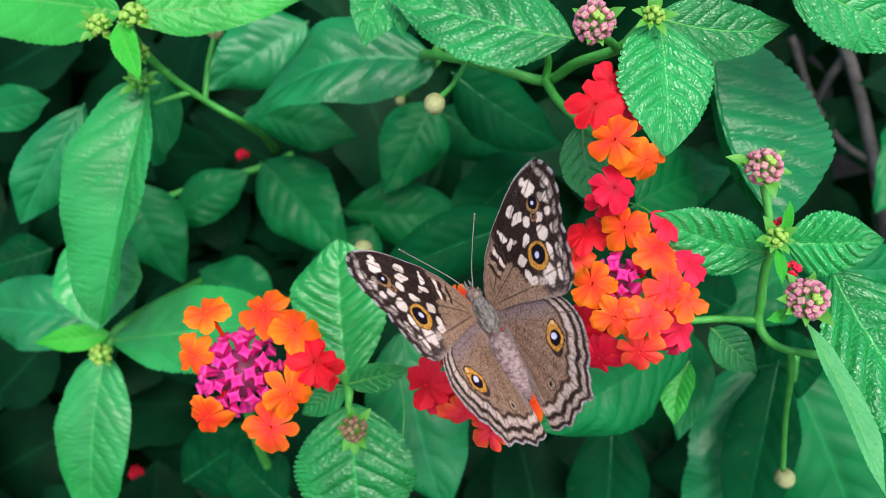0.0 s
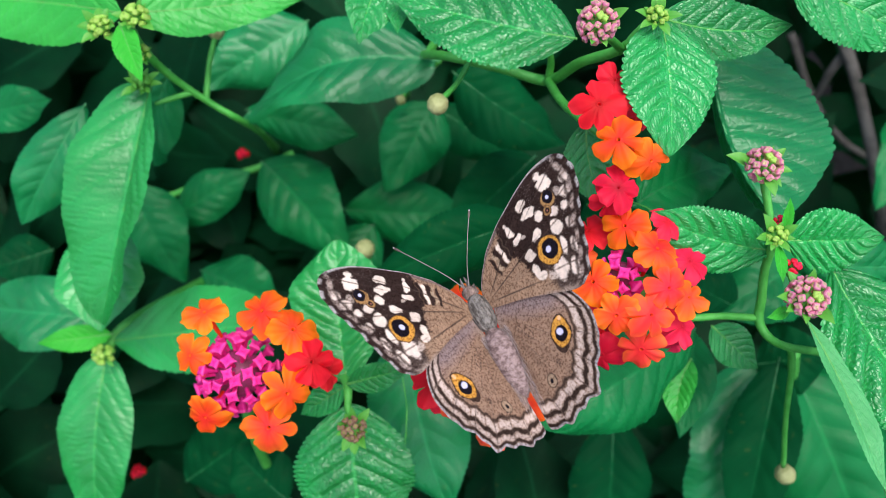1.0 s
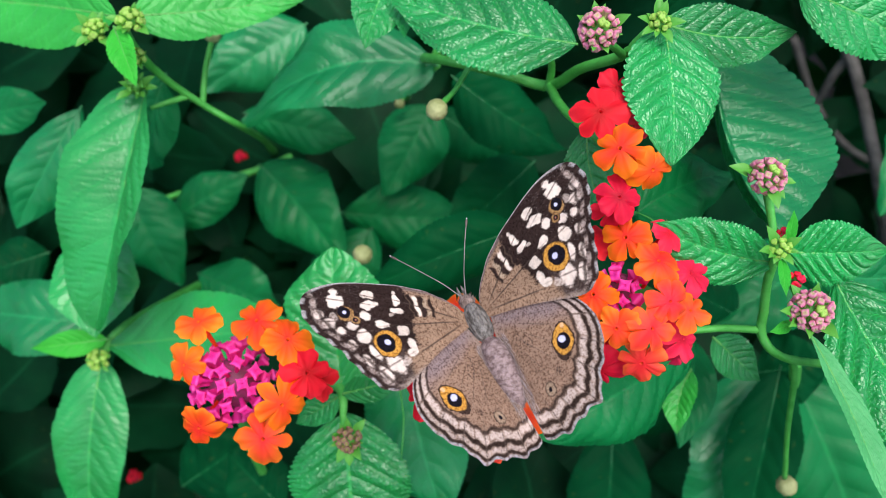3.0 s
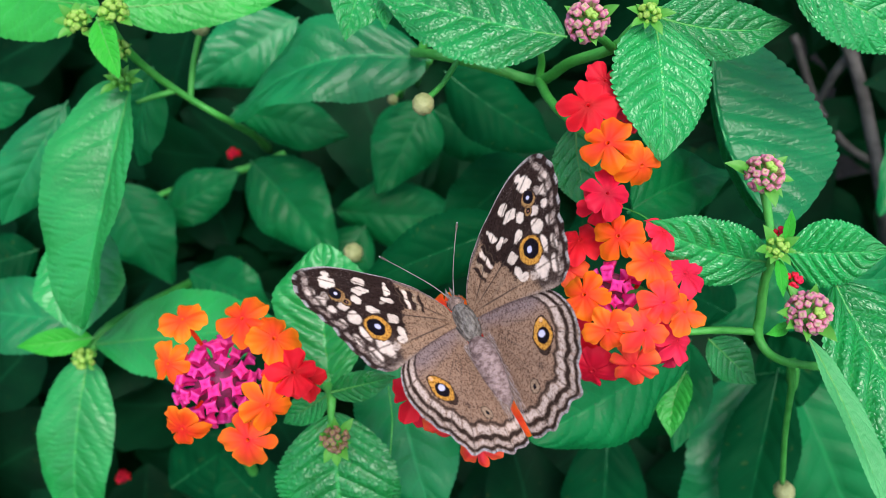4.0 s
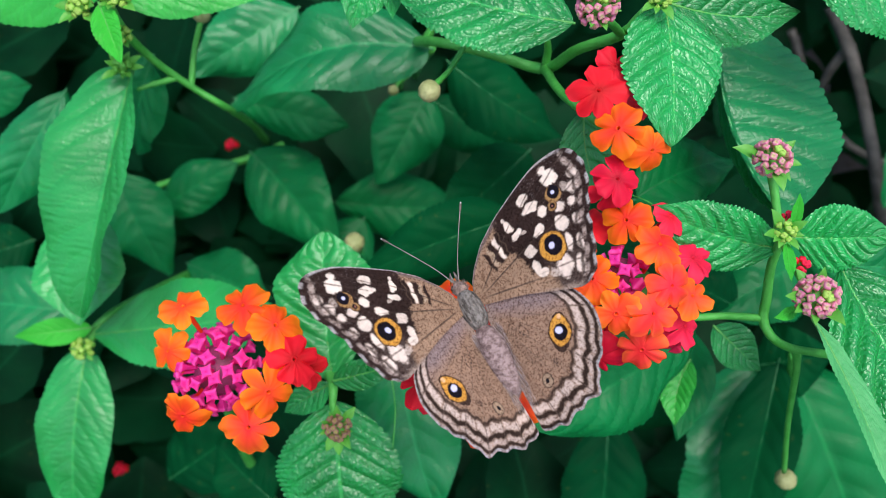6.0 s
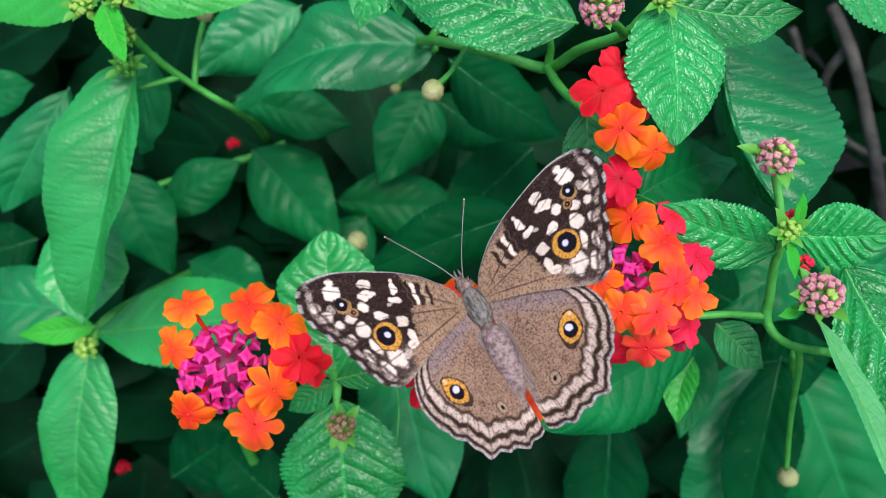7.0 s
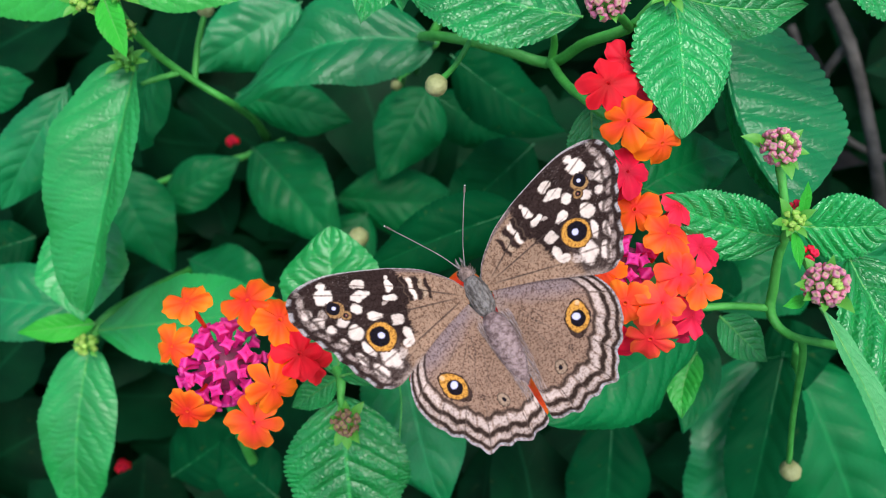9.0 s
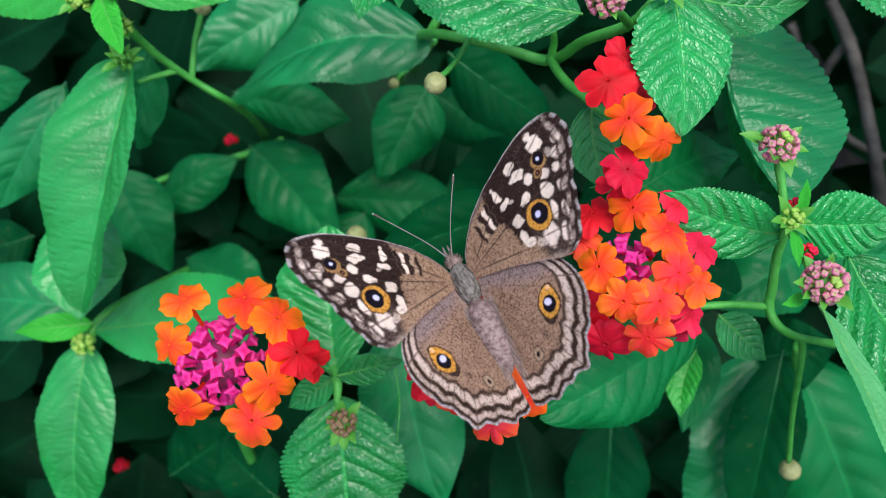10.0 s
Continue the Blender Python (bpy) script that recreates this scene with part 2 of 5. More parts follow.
# ---- building helpers ----
def mesh_of(name, verts, faces, uvs=None, colours=None):
    me = bpy.data.meshes.new(name)
    me.from_pydata([tuple(p) for p in verts], [], faces)
    me.polygons.foreach_set("use_smooth", [True] * len(me.polygons))
    loops = np.empty(len(me.loops), dtype=np.int32)
    me.loops.foreach_get("vertex_index", loops)
    if uvs is not None:
        layer = me.uv_layers.new(name="uv")
        layer.data.foreach_set("uv", np.asarray(uvs, dtype=np.float32)[loops].ravel())
    if colours is not None:
        layer = me.color_attributes.new("pattern", "FLOAT_COLOR", "POINT")
        layer.data.foreach_set("color", np.c_[colours, np.ones(len(colours))].astype(np.float32).ravel())
    me.update()
    return me


def grid_faces(rows, cols, wrap=False, first=0):
    faces = []
    for i in range(rows - 1):
        for j in range(cols if wrap else cols - 1):
            k = (j + 1) % cols
            faces.append((first + i * cols + j, first + i * cols + k, first + (i + 1) * cols + k, first + (i + 1) * cols + j))
    return faces


def part(name, me, material, parent, label="", at=None):
    """Links a mesh as one object under a thing or under a part."""
    ob = new(name, me)
    if not me.materials:
        me.materials.append(material)
    ob.parent = parent
    if at is not None:
        ob.matrix_local = at
    if label:
        tagged(ob, label)
    return ob


BASES = {}


def thing(name, base, label, category, group=""):
    """A top-level Empty at a base point of the shrub's frame."""
    ob = tagged(new(name), label, category, group)
    ob.matrix_world = PLANT @ Matrix.Translation(Vector(base) * MM)
    ob.empty_display_size = 0.005
    BASES[ob.name] = np.array(base, float)
    return ob


def local(owner, points):
    """Points of the shrub's frame, in metres from the thing's base."""
    return (np.asarray(points, float) - BASES[owner.name]) * MM


def curve3(points, count):
    """A smooth line through the points."""
    p = np.asarray(points, float)
    p = np.vstack([2 * p[0] - p[1], p, 2 * p[-1] - p[-2]])
    out = []
    for u in np.linspace(0, len(p) - 3 - 1e-9, count):
        i = int(u)
        t = u - i
        a, b, c, d = p[i : i + 4]
        out.append(0.5 * (2 * b + (c - a) * t + (2 * a - 5 * b + 4 * c - d) * t * t + (3 * b - a - 3 * c + d) * t**3))
    return np.array(out)


def tube_data(points, radii, count=24, around=10, lumps=0.0):
    """Rings along a smooth line, closed at both ends."""
    line = curve3(points, count)
    rad = np.interp(np.linspace(0, 1, count), np.linspace(0, 1, len(radii)), radii)
    verts = []
    side = np.array([0.31, 0.17, 0.93])
    for i in range(count):
        way = line[min(i + 1, count - 1)] - line[max(i - 1, 0)]
        way /= np.linalg.norm(way) + 1e-12
        x = np.cross(way, side)
        x /= np.linalg.norm(x) + 1e-12
        y = np.cross(way, x)
        for k in range(around):
            a = 2 * math.pi * k / around
            swell = 1 + lumps * math.sin(3 * a + i * 1.7) * math.cos(i * 0.9)
            verts.append(line[i] + rad[i] * swell * (x * math.cos(a) + y * math.sin(a)))
    faces = grid_faces(count, around, True)
    faces.append(tuple(range(around))[::-1])
    faces.append(tuple((count - 1) * around + k for k in range(around)))
    return np.array(verts), faces


def stem(owner, points, radii, material=STEM_GREEN, name="stem", label="", count=28, lumps=0.05):
    verts, faces = tube_data(points, radii, count, 10, lumps)
    return part(name, mesh_of(name, local(owner, verts), faces), material, owner, label)


def leaf_surface(base, tip, width, bend=0.0, arch=0.0, fold=0.15, roll=0.0, curl=0.12, teeth=26, seed=0, quilt=0.03, fine=4, across=9, wave=0.03, wide=0.40, pleat=0.0, pleats=26, full=0.82, twist=0.0, nick=0.075):
    """Rows of points on a toothed, veined blade, with their place along and across it."""
    rng = random.Random(seed)
    base, tip = np.array(base, float), np.array(tip, float)
    axis = tip - base
    length = np.linalg.norm(axis)
    axis /= length
    up = np.array([0, 0, 1.0]) - axis * axis[2]
    up /= np.linalg.norm(up)
    side = np.cross(axis, up)
    c, s = math.cos(radians(roll)), math.sin(radians(roll))
    up, side = c * up + s * side, c * side - s * up
    n = teeth * fine + 1
    t = np.linspace(0, 1, n)
    mid = base + np.outer(t, axis * length) + np.outer(4 * t * (1 - t), bend * length * side + arch * length * up)
    power = math.log(0.5) / math.log(wide)
    body = np.sin(math.pi * np.clip(t, 0, 1) ** power) ** full
    body = body * (1 - 0.25 * np.clip((t - 0.72) / 0.28, 0, 1) ** 1.2)
    stepped = (t * teeth) % 1.0
    tooth = 1 + nick * (np.sin(math.pi * stepped**0.8) ** 0.7 - 0.4) * np.clip(t * 6, 0, 1)
    half = width / 2 * np.maximum(body, 0.012)
    ph1, ph2 = rng.random() * 6, rng.random() * 6
    drift = rng.random() * 90
    uneven = [[1 + 0.05 * noise.noise((x * 7, drift + k * 9, 0.5)) + 0.025 * noise.noise((x * 31, drift + k * 9, 3.5)) for x in t] for k in (0, 1)]
    bite = [[0.55 + 0.9 * abs(noise.noise((int(x * teeth) * 0.77, drift + k * 5, 8.5))) + 0.3 * k for x in t] for k in (0, 1)]
    q = np.linspace(-1, 1, 2 * across + 1)
    verts, uvs = [], []
    flat_side, flat_up = side, up
    for i in range(n):
        if twist:
            c, s = math.cos(radians(twist * (t[i] - 0.4))), math.sin(radians(twist * (t[i] - 0.4)))
            side, up = c * flat_side - s * flat_up, c * flat_up + s * flat_side
        for v in q:
            a = abs(v)
            edge = a**6
            k = 1 if v > 0 else 0
            h = half[i] * (1 + (tooth[i] - 1) * edge * bite[k][i]) * (1 + (uneven[k][i] - 1) * a)
            phase = t[i] * 8.0 - a * (1.0 + 0.9 * a) + (0.38 if v > 0 else 0.0)
            puff = abs(math.sin(math.pi * phase)) ** 0.8 * math.sin(math.pi * min(1, a * 1.02 + 0.02)) ** 0.6
            lift = fold * a * half[i] - curl * a**3 * half[i] + quilt * half[i] * puff
            lift += wave * width * (a**2) * math.sin(t[i] * 11 + ph1 + (2 if v > 0 else 0)) + 0.4 * wave * width * a * math.sin(t[i] * 23 + ph2)
            if pleat:
                crook = noise.noise((t[i] * 9, v * 2.6, drift)) * 0.9 + noise.noise((t[i] * 26, v * 5.0, drift + 4)) * 0.35
                fold_wave = 1 - abs(math.sin(math.pi * (t[i] * pleats - 1.7 * a + crook)))
                depth = (0.55 + 0.6 * noise.noise((t[i] * 14, v * 4, drift + 9))) * min(1, a * 9) * min(1, (1.02 - a) * 6)
                lift -= pleat * depth * fold_wave**1.6
                lift -= 0.8 * pleat * max(0.0, 1 - abs(math.sin(math.pi * phase)) * 5) * min(1, (1.05 - a) * 3)
            lean = 0.10 * half[i] * a * (1 - t[i])
            verts.append(mid[i] + side * v * h + up * lift + axis * lean)
            uvs.append((t[i], v * 0.5 + 0.5))
    return np.array(verts), uvs, n, len(q), mid, flat_up


COUNT = [0]


def leaf(owner, base, tip, width, material=LEAF_FRESH, rib=True, label="", **shape):
    """One blade with its midrib, under a branch."""
    COUNT[0] += 1
    if material in (LEAF_FRESH, LEAF_SMOOTH, LEAF_LIME) and width > 4:
        long = float(np.linalg.norm(np.array(tip) - np.array(base)))
        shape.setdefault("pleat", 0.16 if material is LEAF_FRESH else 0.3)
        shape.setdefault("pleats", max(8, int(long / (1.5 if material is LEAF_FRESH else 1.9))))
        shape["fine"], shape["across"] = 7, 13
        shape.setdefault("nick", 0.065 if material is LEAF_FRESH else 0.035)
    elif material in (LEAF_SHEEN, LEAF_MATURE_SHADED, LEAF_DEEP_SHADED):
        rng = random.Random(COUNT[0] * 7 + 1)
        shape.setdefault("twist", rng.choice((-1, 1)) * rng.uniform(15, 50))
        shape.setdefault("arch", rng.uniform(0.02, 0.1))
        shape.setdefault("wide", rng.uniform(0.34, 0.48))
        shape.setdefault("wave", 0.055)
        shape.setdefault("curl", rng.uniform(0.15, 0.45))
        shape.setdefault("quilt", 0.05)
        shape.setdefault("nick", 0.03)
    verts, uvs, n, m, mid, up = leaf_surface(base, tip, width, seed=COUNT[0], **shape)
    ob = part("leaf", mesh_of("leaf", local(owner, verts), grid_faces(n, m), uvs), material, owner, label)
    if rib:
        thick = max(0.22, 0.011 * width)
        line = mid + up * (-0.55 * thick)
        line = np.vstack([line[0] - (line[6] - line[0]) * 0.35, line[:: max(1, n // 14)]])
        v2, f2 = tube_data(line, [thick * 1.5, thick, thick * 0.75, thick * 0.3], 22, 6)
        part("midrib", mesh_of("midrib", local(owner, v2), f2), {LEAF_DEEP_SHADED: RIB_SHADED, LEAF_MATURE_SHADED: RIB_SHADED, LEAF_SHEEN: RIB_MID}.get(material, RIB), ob)
    return ob


def facing(place, way, spin=0.0):
    """A pose at a place in metres whose z axis points along way."""
    turn = Vector(way).normalized().to_track_quat("Z", "Y").to_matrix().to_4x4()
    return Matrix.Translation(place) @ turn @ Matrix.Rotation(spin, 4, "Z")


def floret_mesh(lobes, seed, tube=7.0):
    """A flared corolla of unit radius (millimetres) with rounded, uneven lobes on a thin tube."""
    rng = random.Random(seed)
    around, rings = 96, 12
    width = [0.7 + 0.6 * rng.random() for _ in range(lobes)]
    width[rng.randrange(lobes)] += 0.35
    total = sum(width)
    starts = np.cumsum([0] + width) / total * 2 * math.pi
    reach = [0.90 + 0.12 * rng.random() + 0.14 * (w - 1) for w in width]
    tilt = [rng.uniform(-0.36, 0.34) for _ in range(lobes)]
    cup = [rng.uniform(-0.34, -0.06) for _ in range(lobes)]
    lean = [rng.uniform(-0.16, 0.16) for _ in range(lobes)]
    notch = [max(0.0, rng.uniform(-0.14, 0.13)) for _ in range(lobes)]
    ripple = rng.uniform(0, 6)
    verts, uvs = [], []
    levels = [0.03, 0.06, 0.10, 0.15, 0.22, 0.32, 0.44, 0.57, 0.7, 0.83, 0.93, 1.0]
    for rho in levels:
        for k in range(around):
            a = 2 * math.pi * k / around
            i = max(j for j in range(lobes) if starts[j] <= a + 1e-9)
            f = (a - starts[i]) / (starts[i + 1] - starts[i])
            bell = math.sin(math.pi * f)
            free = min(1, max(0, (rho - 0.26) / 0.5))
            free = free * free * (3 - 2 * free)
            out = reach[i] * (0.30 + 0.70 * bell**0.27) - notch[i] * math.exp(-((f - 0.5) / 0.16) ** 2)
            out *= 1 + 0.035 * math.sin(9 * a + ripple) + 0.02 * math.sin(17 * a + 2 * ripple)
            r = rho * (0.5 + (out - 0.5) * free)
            side = 2 * f - 1
            loose = min(1, max(0, (rho - 0.42) / 0.5)) ** 1.3
            z = 0.30 * (1 - math.exp(-((rho / 0.10) ** 2))) - 0.30
            z += loose * (tilt[i] * bell + cup[i] * side * side + lean[i] * side * bell) - 0.30 * rho**4 * bell + 0.05 * rho
            z += 0.05 * loose * math.sin(7 * a + seed) + 0.04 * rho**3 * math.sin(13 * a + ripple)
            z += 0.085 * math.exp(-(((rho - 0.14) / 0.05) ** 2))
            verts.append((r * math.cos(a), r * math.sin(a), z))
            uvs.append((rho, a / 6.3))
    faces = grid_faces(rings, around, True)
    base = len(verts)
    for z, r in ((-0.30, 0.05), (-0.36, 0.11), (-0.8, 0.10), (-tube / 4, 0.075)):
        for k in range(0, around, 6):
            a = 2 * math.pi * k / around
            verts.append((r * math.cos(a), r * math.sin(a), z))
            uvs.append((0.15, 0))
    faces += grid_faces(4, around // 6, True, base)
    return mesh_of("floret", np.array(verts) * MM, faces, uvs)


def bud_mesh(seed, horns=4, sharp=0.34, tall=0.55):
    """A closed four-cornered bud of unit radius (millimetres) on its tube."""
    rng = random.Random(seed)
    around, verts, uvs = 32, [], []
    skew = rng.uniform(0.85, 1.15)
    power = 1.9 - 2.1 * sharp
    levels = ((0.02, tall * 0.62), (0.3, tall * 0.72), (0.6, tall * 0.78), (0.85, tall * 0.62), (1.0, tall * 0.25), (0.8, -tall * 0.3), (0.42, -0.8), (0.3, -2.6))
    for rho, z in levels:
        for k in range(around):
            a = 2 * math.pi * k / around
            ca, sa = abs(math.cos(horns / 4 * a)), abs(math.sin(horns / 4 * a))
            star = (ca**power + sa**power) ** (-1 / power)
            star = 1 + (star - 1) * min(1, rho * 1.2) if rho > 0.5 else 1 - sharp * 0.5
            dip = -0.16 * tall * abs(math.sin(horns / 2 * a)) * rho
            verts.append((rho * star * math.cos(a) * skew, rho * star * math.sin(a), z + dip))
            uvs.append((min(1.0, max(0.16, rho)) if z > 0 else 0.2, a / 6.3))
    faces = grid_faces(len(levels), around, True)
    faces.append(tuple(range(around)))
    return mesh_of("bud", np.array(verts) * MM, [f for f in faces], uvs)


def bract_mesh():
    """A small pointed bract, one millimetre long, rising from its base."""
    verts, uvs = [], []
    for i in range(9):
        t = i / 8
        h = 0.25 * math.sin(math.pi * min(1, t * 0.93 + 0.07) ** 0.8)
        for j in range(5):
            v = (j - 2) / 2
            verts.append((t, v * h, 0.16 * math.sin(t * 2.2) + 0.35 * abs(v) * h))
            uvs.append((t, v))
    return mesh_of("bract", np.array(verts) * MM, grid_faces(9, 5), uvs)


FLORETS = {}
BUDS = {}


def shared(kind, key, make, material):
    """One mesh for each look, used by all pieces that have it."""
    table = {"floret": FLORETS, "bud": BUDS}[kind]
    if (key, material.name) not in table:
        me = make()
        me.materials.append(material)
        table[key, material.name] = me
    return table[key, material.name]


def dome_data(centre, radius, axis=(0, 0.3, 1), flat=0.8):
    verts = []
    turn = np.array(Vector(axis).normalized().to_track_quat("Z", "Y").to_matrix())
    for i in range(9):
        b = math.pi * (0.001 + 0.998 * i / 8)
        for k in range(16):
            a = 2 * math.pi * k / 16
            verts.append((math.sin(b) * math.cos(a), math.sin(b) * math.sin(a), flat * math.cos(b)))
    return np.array(centre) + radius * np.array(verts) @ turn.T, grid_faces(9, 16, True)


def flower_head(owner, centre, radius, label, axis=(0, 0.3, 1)):
    """The green cushion that carries the florets, as a part of its branch."""
    verts, faces = dome_data(centre, radius, axis)
    ob = part("flower_head", mesh_of("flower_head", local(owner, verts), faces), BRACT, owner, label)
    ob["centre"] = [float(v) for v in centre]
    return ob


def floret(owner, head, place, radius, material, tilt=(0, 0), lobes=5, spin=None, look_out=0.42):
    """A corolla that faces out from its head."""
    COUNT[0] += 1
    k = COUNT[0]
    centre = np.array(head["centre"])
    out = np.array(place, float) - centre
    out /= np.linalg.norm(out)
    sway_x, sway_y = 0.5 * math.sin(k * 2.1), 0.5 * math.cos(k * 3.7)
    way = out * look_out + np.array((tilt[0] + sway_x, 0.12 + tilt[1] + sway_y, 1.0)) * (1 - look_out)
    lobes = 4 if k % 3 == 0 else lobes
    me = shared("floret", (lobes, k % 9), lambda: floret_mesh(lobes, k % 9 + 10 * lobes), material)
    m = facing(Vector(local(owner, place)), way, k * 2.399 if spin is None else spin)
    return part("floret", me, material, head, "", m @ Matrix.Diagonal((radius, radius, radius, 1)))


def bud_cluster(owner, centre, radius, buds, material, size, axis=(0, 0.35, 1), name="bud_head", label="", sharp=0.22, tall=0.8, cap=0.62, bracts=0, bract_size=3.0, seed=0, star=False):
    """A dome of closed buds, with bracts round its foot."""
    rng = random.Random(seed)
    verts, faces = dome_data(centre, radius * 0.62, axis)
    head = part(name, mesh_of(name, local(owner, verts), faces), CALYX if sharp > 0.5 else BRACT, owner, label)
    head["centre"] = [float(v) for v in centre]
    turn = np.array(Vector(axis).normalized().to_track_quat("Z", "Y").to_matrix())
    for i in range(buds):
        z = 1 - cap * 2 * i / buds
        z = max(-0.3, z)
        a = i * 2.39996 + rng.uniform(-0.15, 0.15)
        r = math.sqrt(max(0, 1 - z * z))
        d = turn @ np.array((r * math.cos(a), r * math.sin(a), z))
        place = np.array(centre) + radius * rng.uniform(0.9, 1.06) * d
        k = i % 4
        skin = BUD_LIME if material is BUD_PINK and i in (0, 1) else material
        me = shared("bud", (round(sharp, 2), round(tall, 2), k), lambda: bud_mesh(k, 4, sharp, tall), skin)
        grow = size * rng.uniform(0.85, 1.12)
        m = facing(Vector(local(owner, place)), d + 0.15 * turn[:, 2], rng.uniform(0, 6)) @ Matrix.Diagonal((grow, grow, grow, 1))
        part("bud", me, skin, head, "", m)
    for i in range(bracts):
        a = 2 * math.pi * (i + rng.uniform(-0.4, 0.4)) / bracts
        d = turn @ np.array((math.cos(a), math.sin(a), -0.05))
        place = np.array(centre) + radius * 0.62 * d - turn[:, 2] * radius * 0.2
        out = Vector(d) + Vector(turn[:, 2]) * rng.uniform(-0.1, 0.9)
        x = out.normalized()
        y = Vector(turn[:, 2]).cross(x).normalized()
        z = x.cross(y)
        m = Matrix((x, y, z)).transposed().to_4x4()
        grow = bract_size * rng.uniform(0.5, 1.3)
        me = shared("bud", "bract", bract_mesh, BRACT)
        part("bract", me, BRACT, head, "", Matrix.Translation(Vector(local(owner, place))) @ m @ Matrix.Diagonal((grow, grow, grow, 1)))
    return head


def berry(owner, centre, radius, stalk=None):
    """A round seed cluster with a knobbly skin."""
    rng = random.Random(int(abs(centre[0]) * 10))
    verts, faces = [], []
    for i in range(15):
        b = math.pi * (0.001 + 0.998 * i / 14)
        for k in range(26):
            a = 2 * math.pi * k / 26
            r = radius * (1 + 0.055 * math.sin(5 * b + 2 * math.cos(3 * a)) * math.sin(6 * a + (i % 2) * 1.5) + 0.02 * rng.random())
            verts.append((r * math.sin(b) * math.cos(a), r * math.cos(b), r * math.sin(b) * math.sin(a)))
    ob = part("berry", mesh_of("berry", local(owner, np.array(verts) + np.array(centre)), grid_faces(15, 26, True)), BERRY, owner, "pale green round seed cluster")
    if stalk is not None:
        stem(owner, stalk, [radius * 0.28, radius * 0.24, radius * 0.3], STEM_GREEN, "stalk")
    return ob


# ---- the shrub, branch by branch ----

TOP_LEFT_BRANCH = thing('shrub_branch', (-56.5, 33.2, -199.7), 'green lantana branch with drooping toothed leaves and lime buds', 'shrub branch', 'branches of the shrub')
stem(TOP_LEFT_BRANCH, [(-72.7, 51.5, -162.1), (-72.2, 46.3, -169.4), (-69.8, 42.2, -181.5), (-63.9, 37.9, -191.2), (-56.5, 33.7, -199.7), (-61.9, 37.1, -248.0), (-75.5, 43.1, -326.7)], [0.9, 1.0, 0.95, 0.9, 0.9, 1.1, 1.9])
stem(TOP_LEFT_BRANCH, [(-66.8, 39.1, -187.5), (-70.8, 37.2, -185.1), (-74.4, 35.6, -183.9)], [0.8, 0.7, 0.5])
stem(TOP_LEFT_BRANCH, [(-63.9, 37.9, -191.2), (-62.8, 46.3, -190.0), (-60.4, 53.3, -187.5)], [0.8, 0.7, 0.7], name='stalk')
berry(TOP_LEFT_BRANCH, (-60.2, 54.7, -187.5), 2.1)
leaf(TOP_LEFT_BRANCH, (-75.0, 52.6, -165.8), (-130.2, 61.6, -181.5), 19.2, LEAF_LIME, bend=0.02, roll=-10, fold=0.1)
leaf(TOP_LEFT_BRANCH, (-70.8, 52.9, -166.0), (-33.8, 60.9, -177.0), 12.0, LEAF_LIME, bend=0.02, fold=0.1, roll=8, wide=0.28, full=0.7)
leaf(TOP_LEFT_BRANCH, (-72.3, 48.0, -158.5), (-66.2, 34.8, -154.9), 5.8, LEAF_YOUNG, fold=0.5, teeth=14)
leaf(TOP_LEFT_BRANCH, (-72.6, 39.4, -176.7), (-87.9, -18.8, -183.9), 28.5, LEAF_SMOOTH, wide=0.40, full=0.5, fold=0.6, roll=30, arch=0.06, bend=-0.07, teeth=30)
leaf(TOP_LEFT_BRANCH, (-96.0, 10.8, -205.7), (-93.3, -22.1, -196.0), 23.4, LEAF_SMOOTH, fold=0.25, arch=0.05, wide=0.55)
leaf(TOP_LEFT_BRANCH, (-100.9, 39.1, -203.3), (-123.7, 7.2, -213.0), 16.1, LEAF_SHEEN, roll=-20)
leaf(TOP_LEFT_BRANCH, (-73.5, 45.2, -191.2), (-89.7, 24.9, -223.8), 16.8, LEAF_SHEEN, roll=15)
bud_cluster(TOP_LEFT_BRANCH, (-68.8, 49.4, -158.5), 2.5, 18, BUD_LIME, 0.85, bracts=11, bract_size=3.8, seed=2, label='cluster of yellow-green young buds')
bud_cluster(TOP_LEFT_BRANCH, (-77.4, 48.0, -160.9), 2.2, 16, BUD_LIME, 0.8, bracts=11, bract_size=3.6, seed=3, label='cluster of yellow-green young buds')
bud_cluster(TOP_LEFT_BRANCH, (-71.7, 44.1, -168.2), 2.0, 12, BUD_LIME, 0.75, bracts=7, bract_size=3.0, seed=4, label='cluster of yellow-green young buds')
bud_cluster(TOP_LEFT_BRANCH, (-73.5, 38.4, -173.0), 2.0, 8, BRACT, 0.9, bracts=10, bract_size=3.4, seed=5, label='tuft of yellow-green bracts')

LOWER_LEFT_SPRIG = thing('shrub_branch', (-97.9, -24.9, -213.0), 'lantana sprig with broad deep green leaves round a small bud', 'shrub branch', 'branches of the shrub')
stem(LOWER_LEFT_SPRIG, [(-100.2, -31.2, -213.0), (-97.1, -24.9, -213.0), (-92.3, -19.3, -220.2), (-89.0, -11.6, -266.2), (-87.6, -4.6, -326.7)], [1.6, 1.5, 1.5, 1.6, 2.2])
leaf(LOWER_LEFT_SPRIG, (-100.4, -30.6, -215.0), (-107.4, -81.8, -225.0), 22.0, LEAF_SMOOTH, full=0.45, wide=0.42, fold=0.15, arch=0.08, roll=6, teeth=30)
leaf(LOWER_LEFT_SPRIG, (-96.5, -23.9, -209.3), (-115.4, -25.9, -205.7), 7.6, LEAF_YOUNG, fold=0.3, teeth=18)
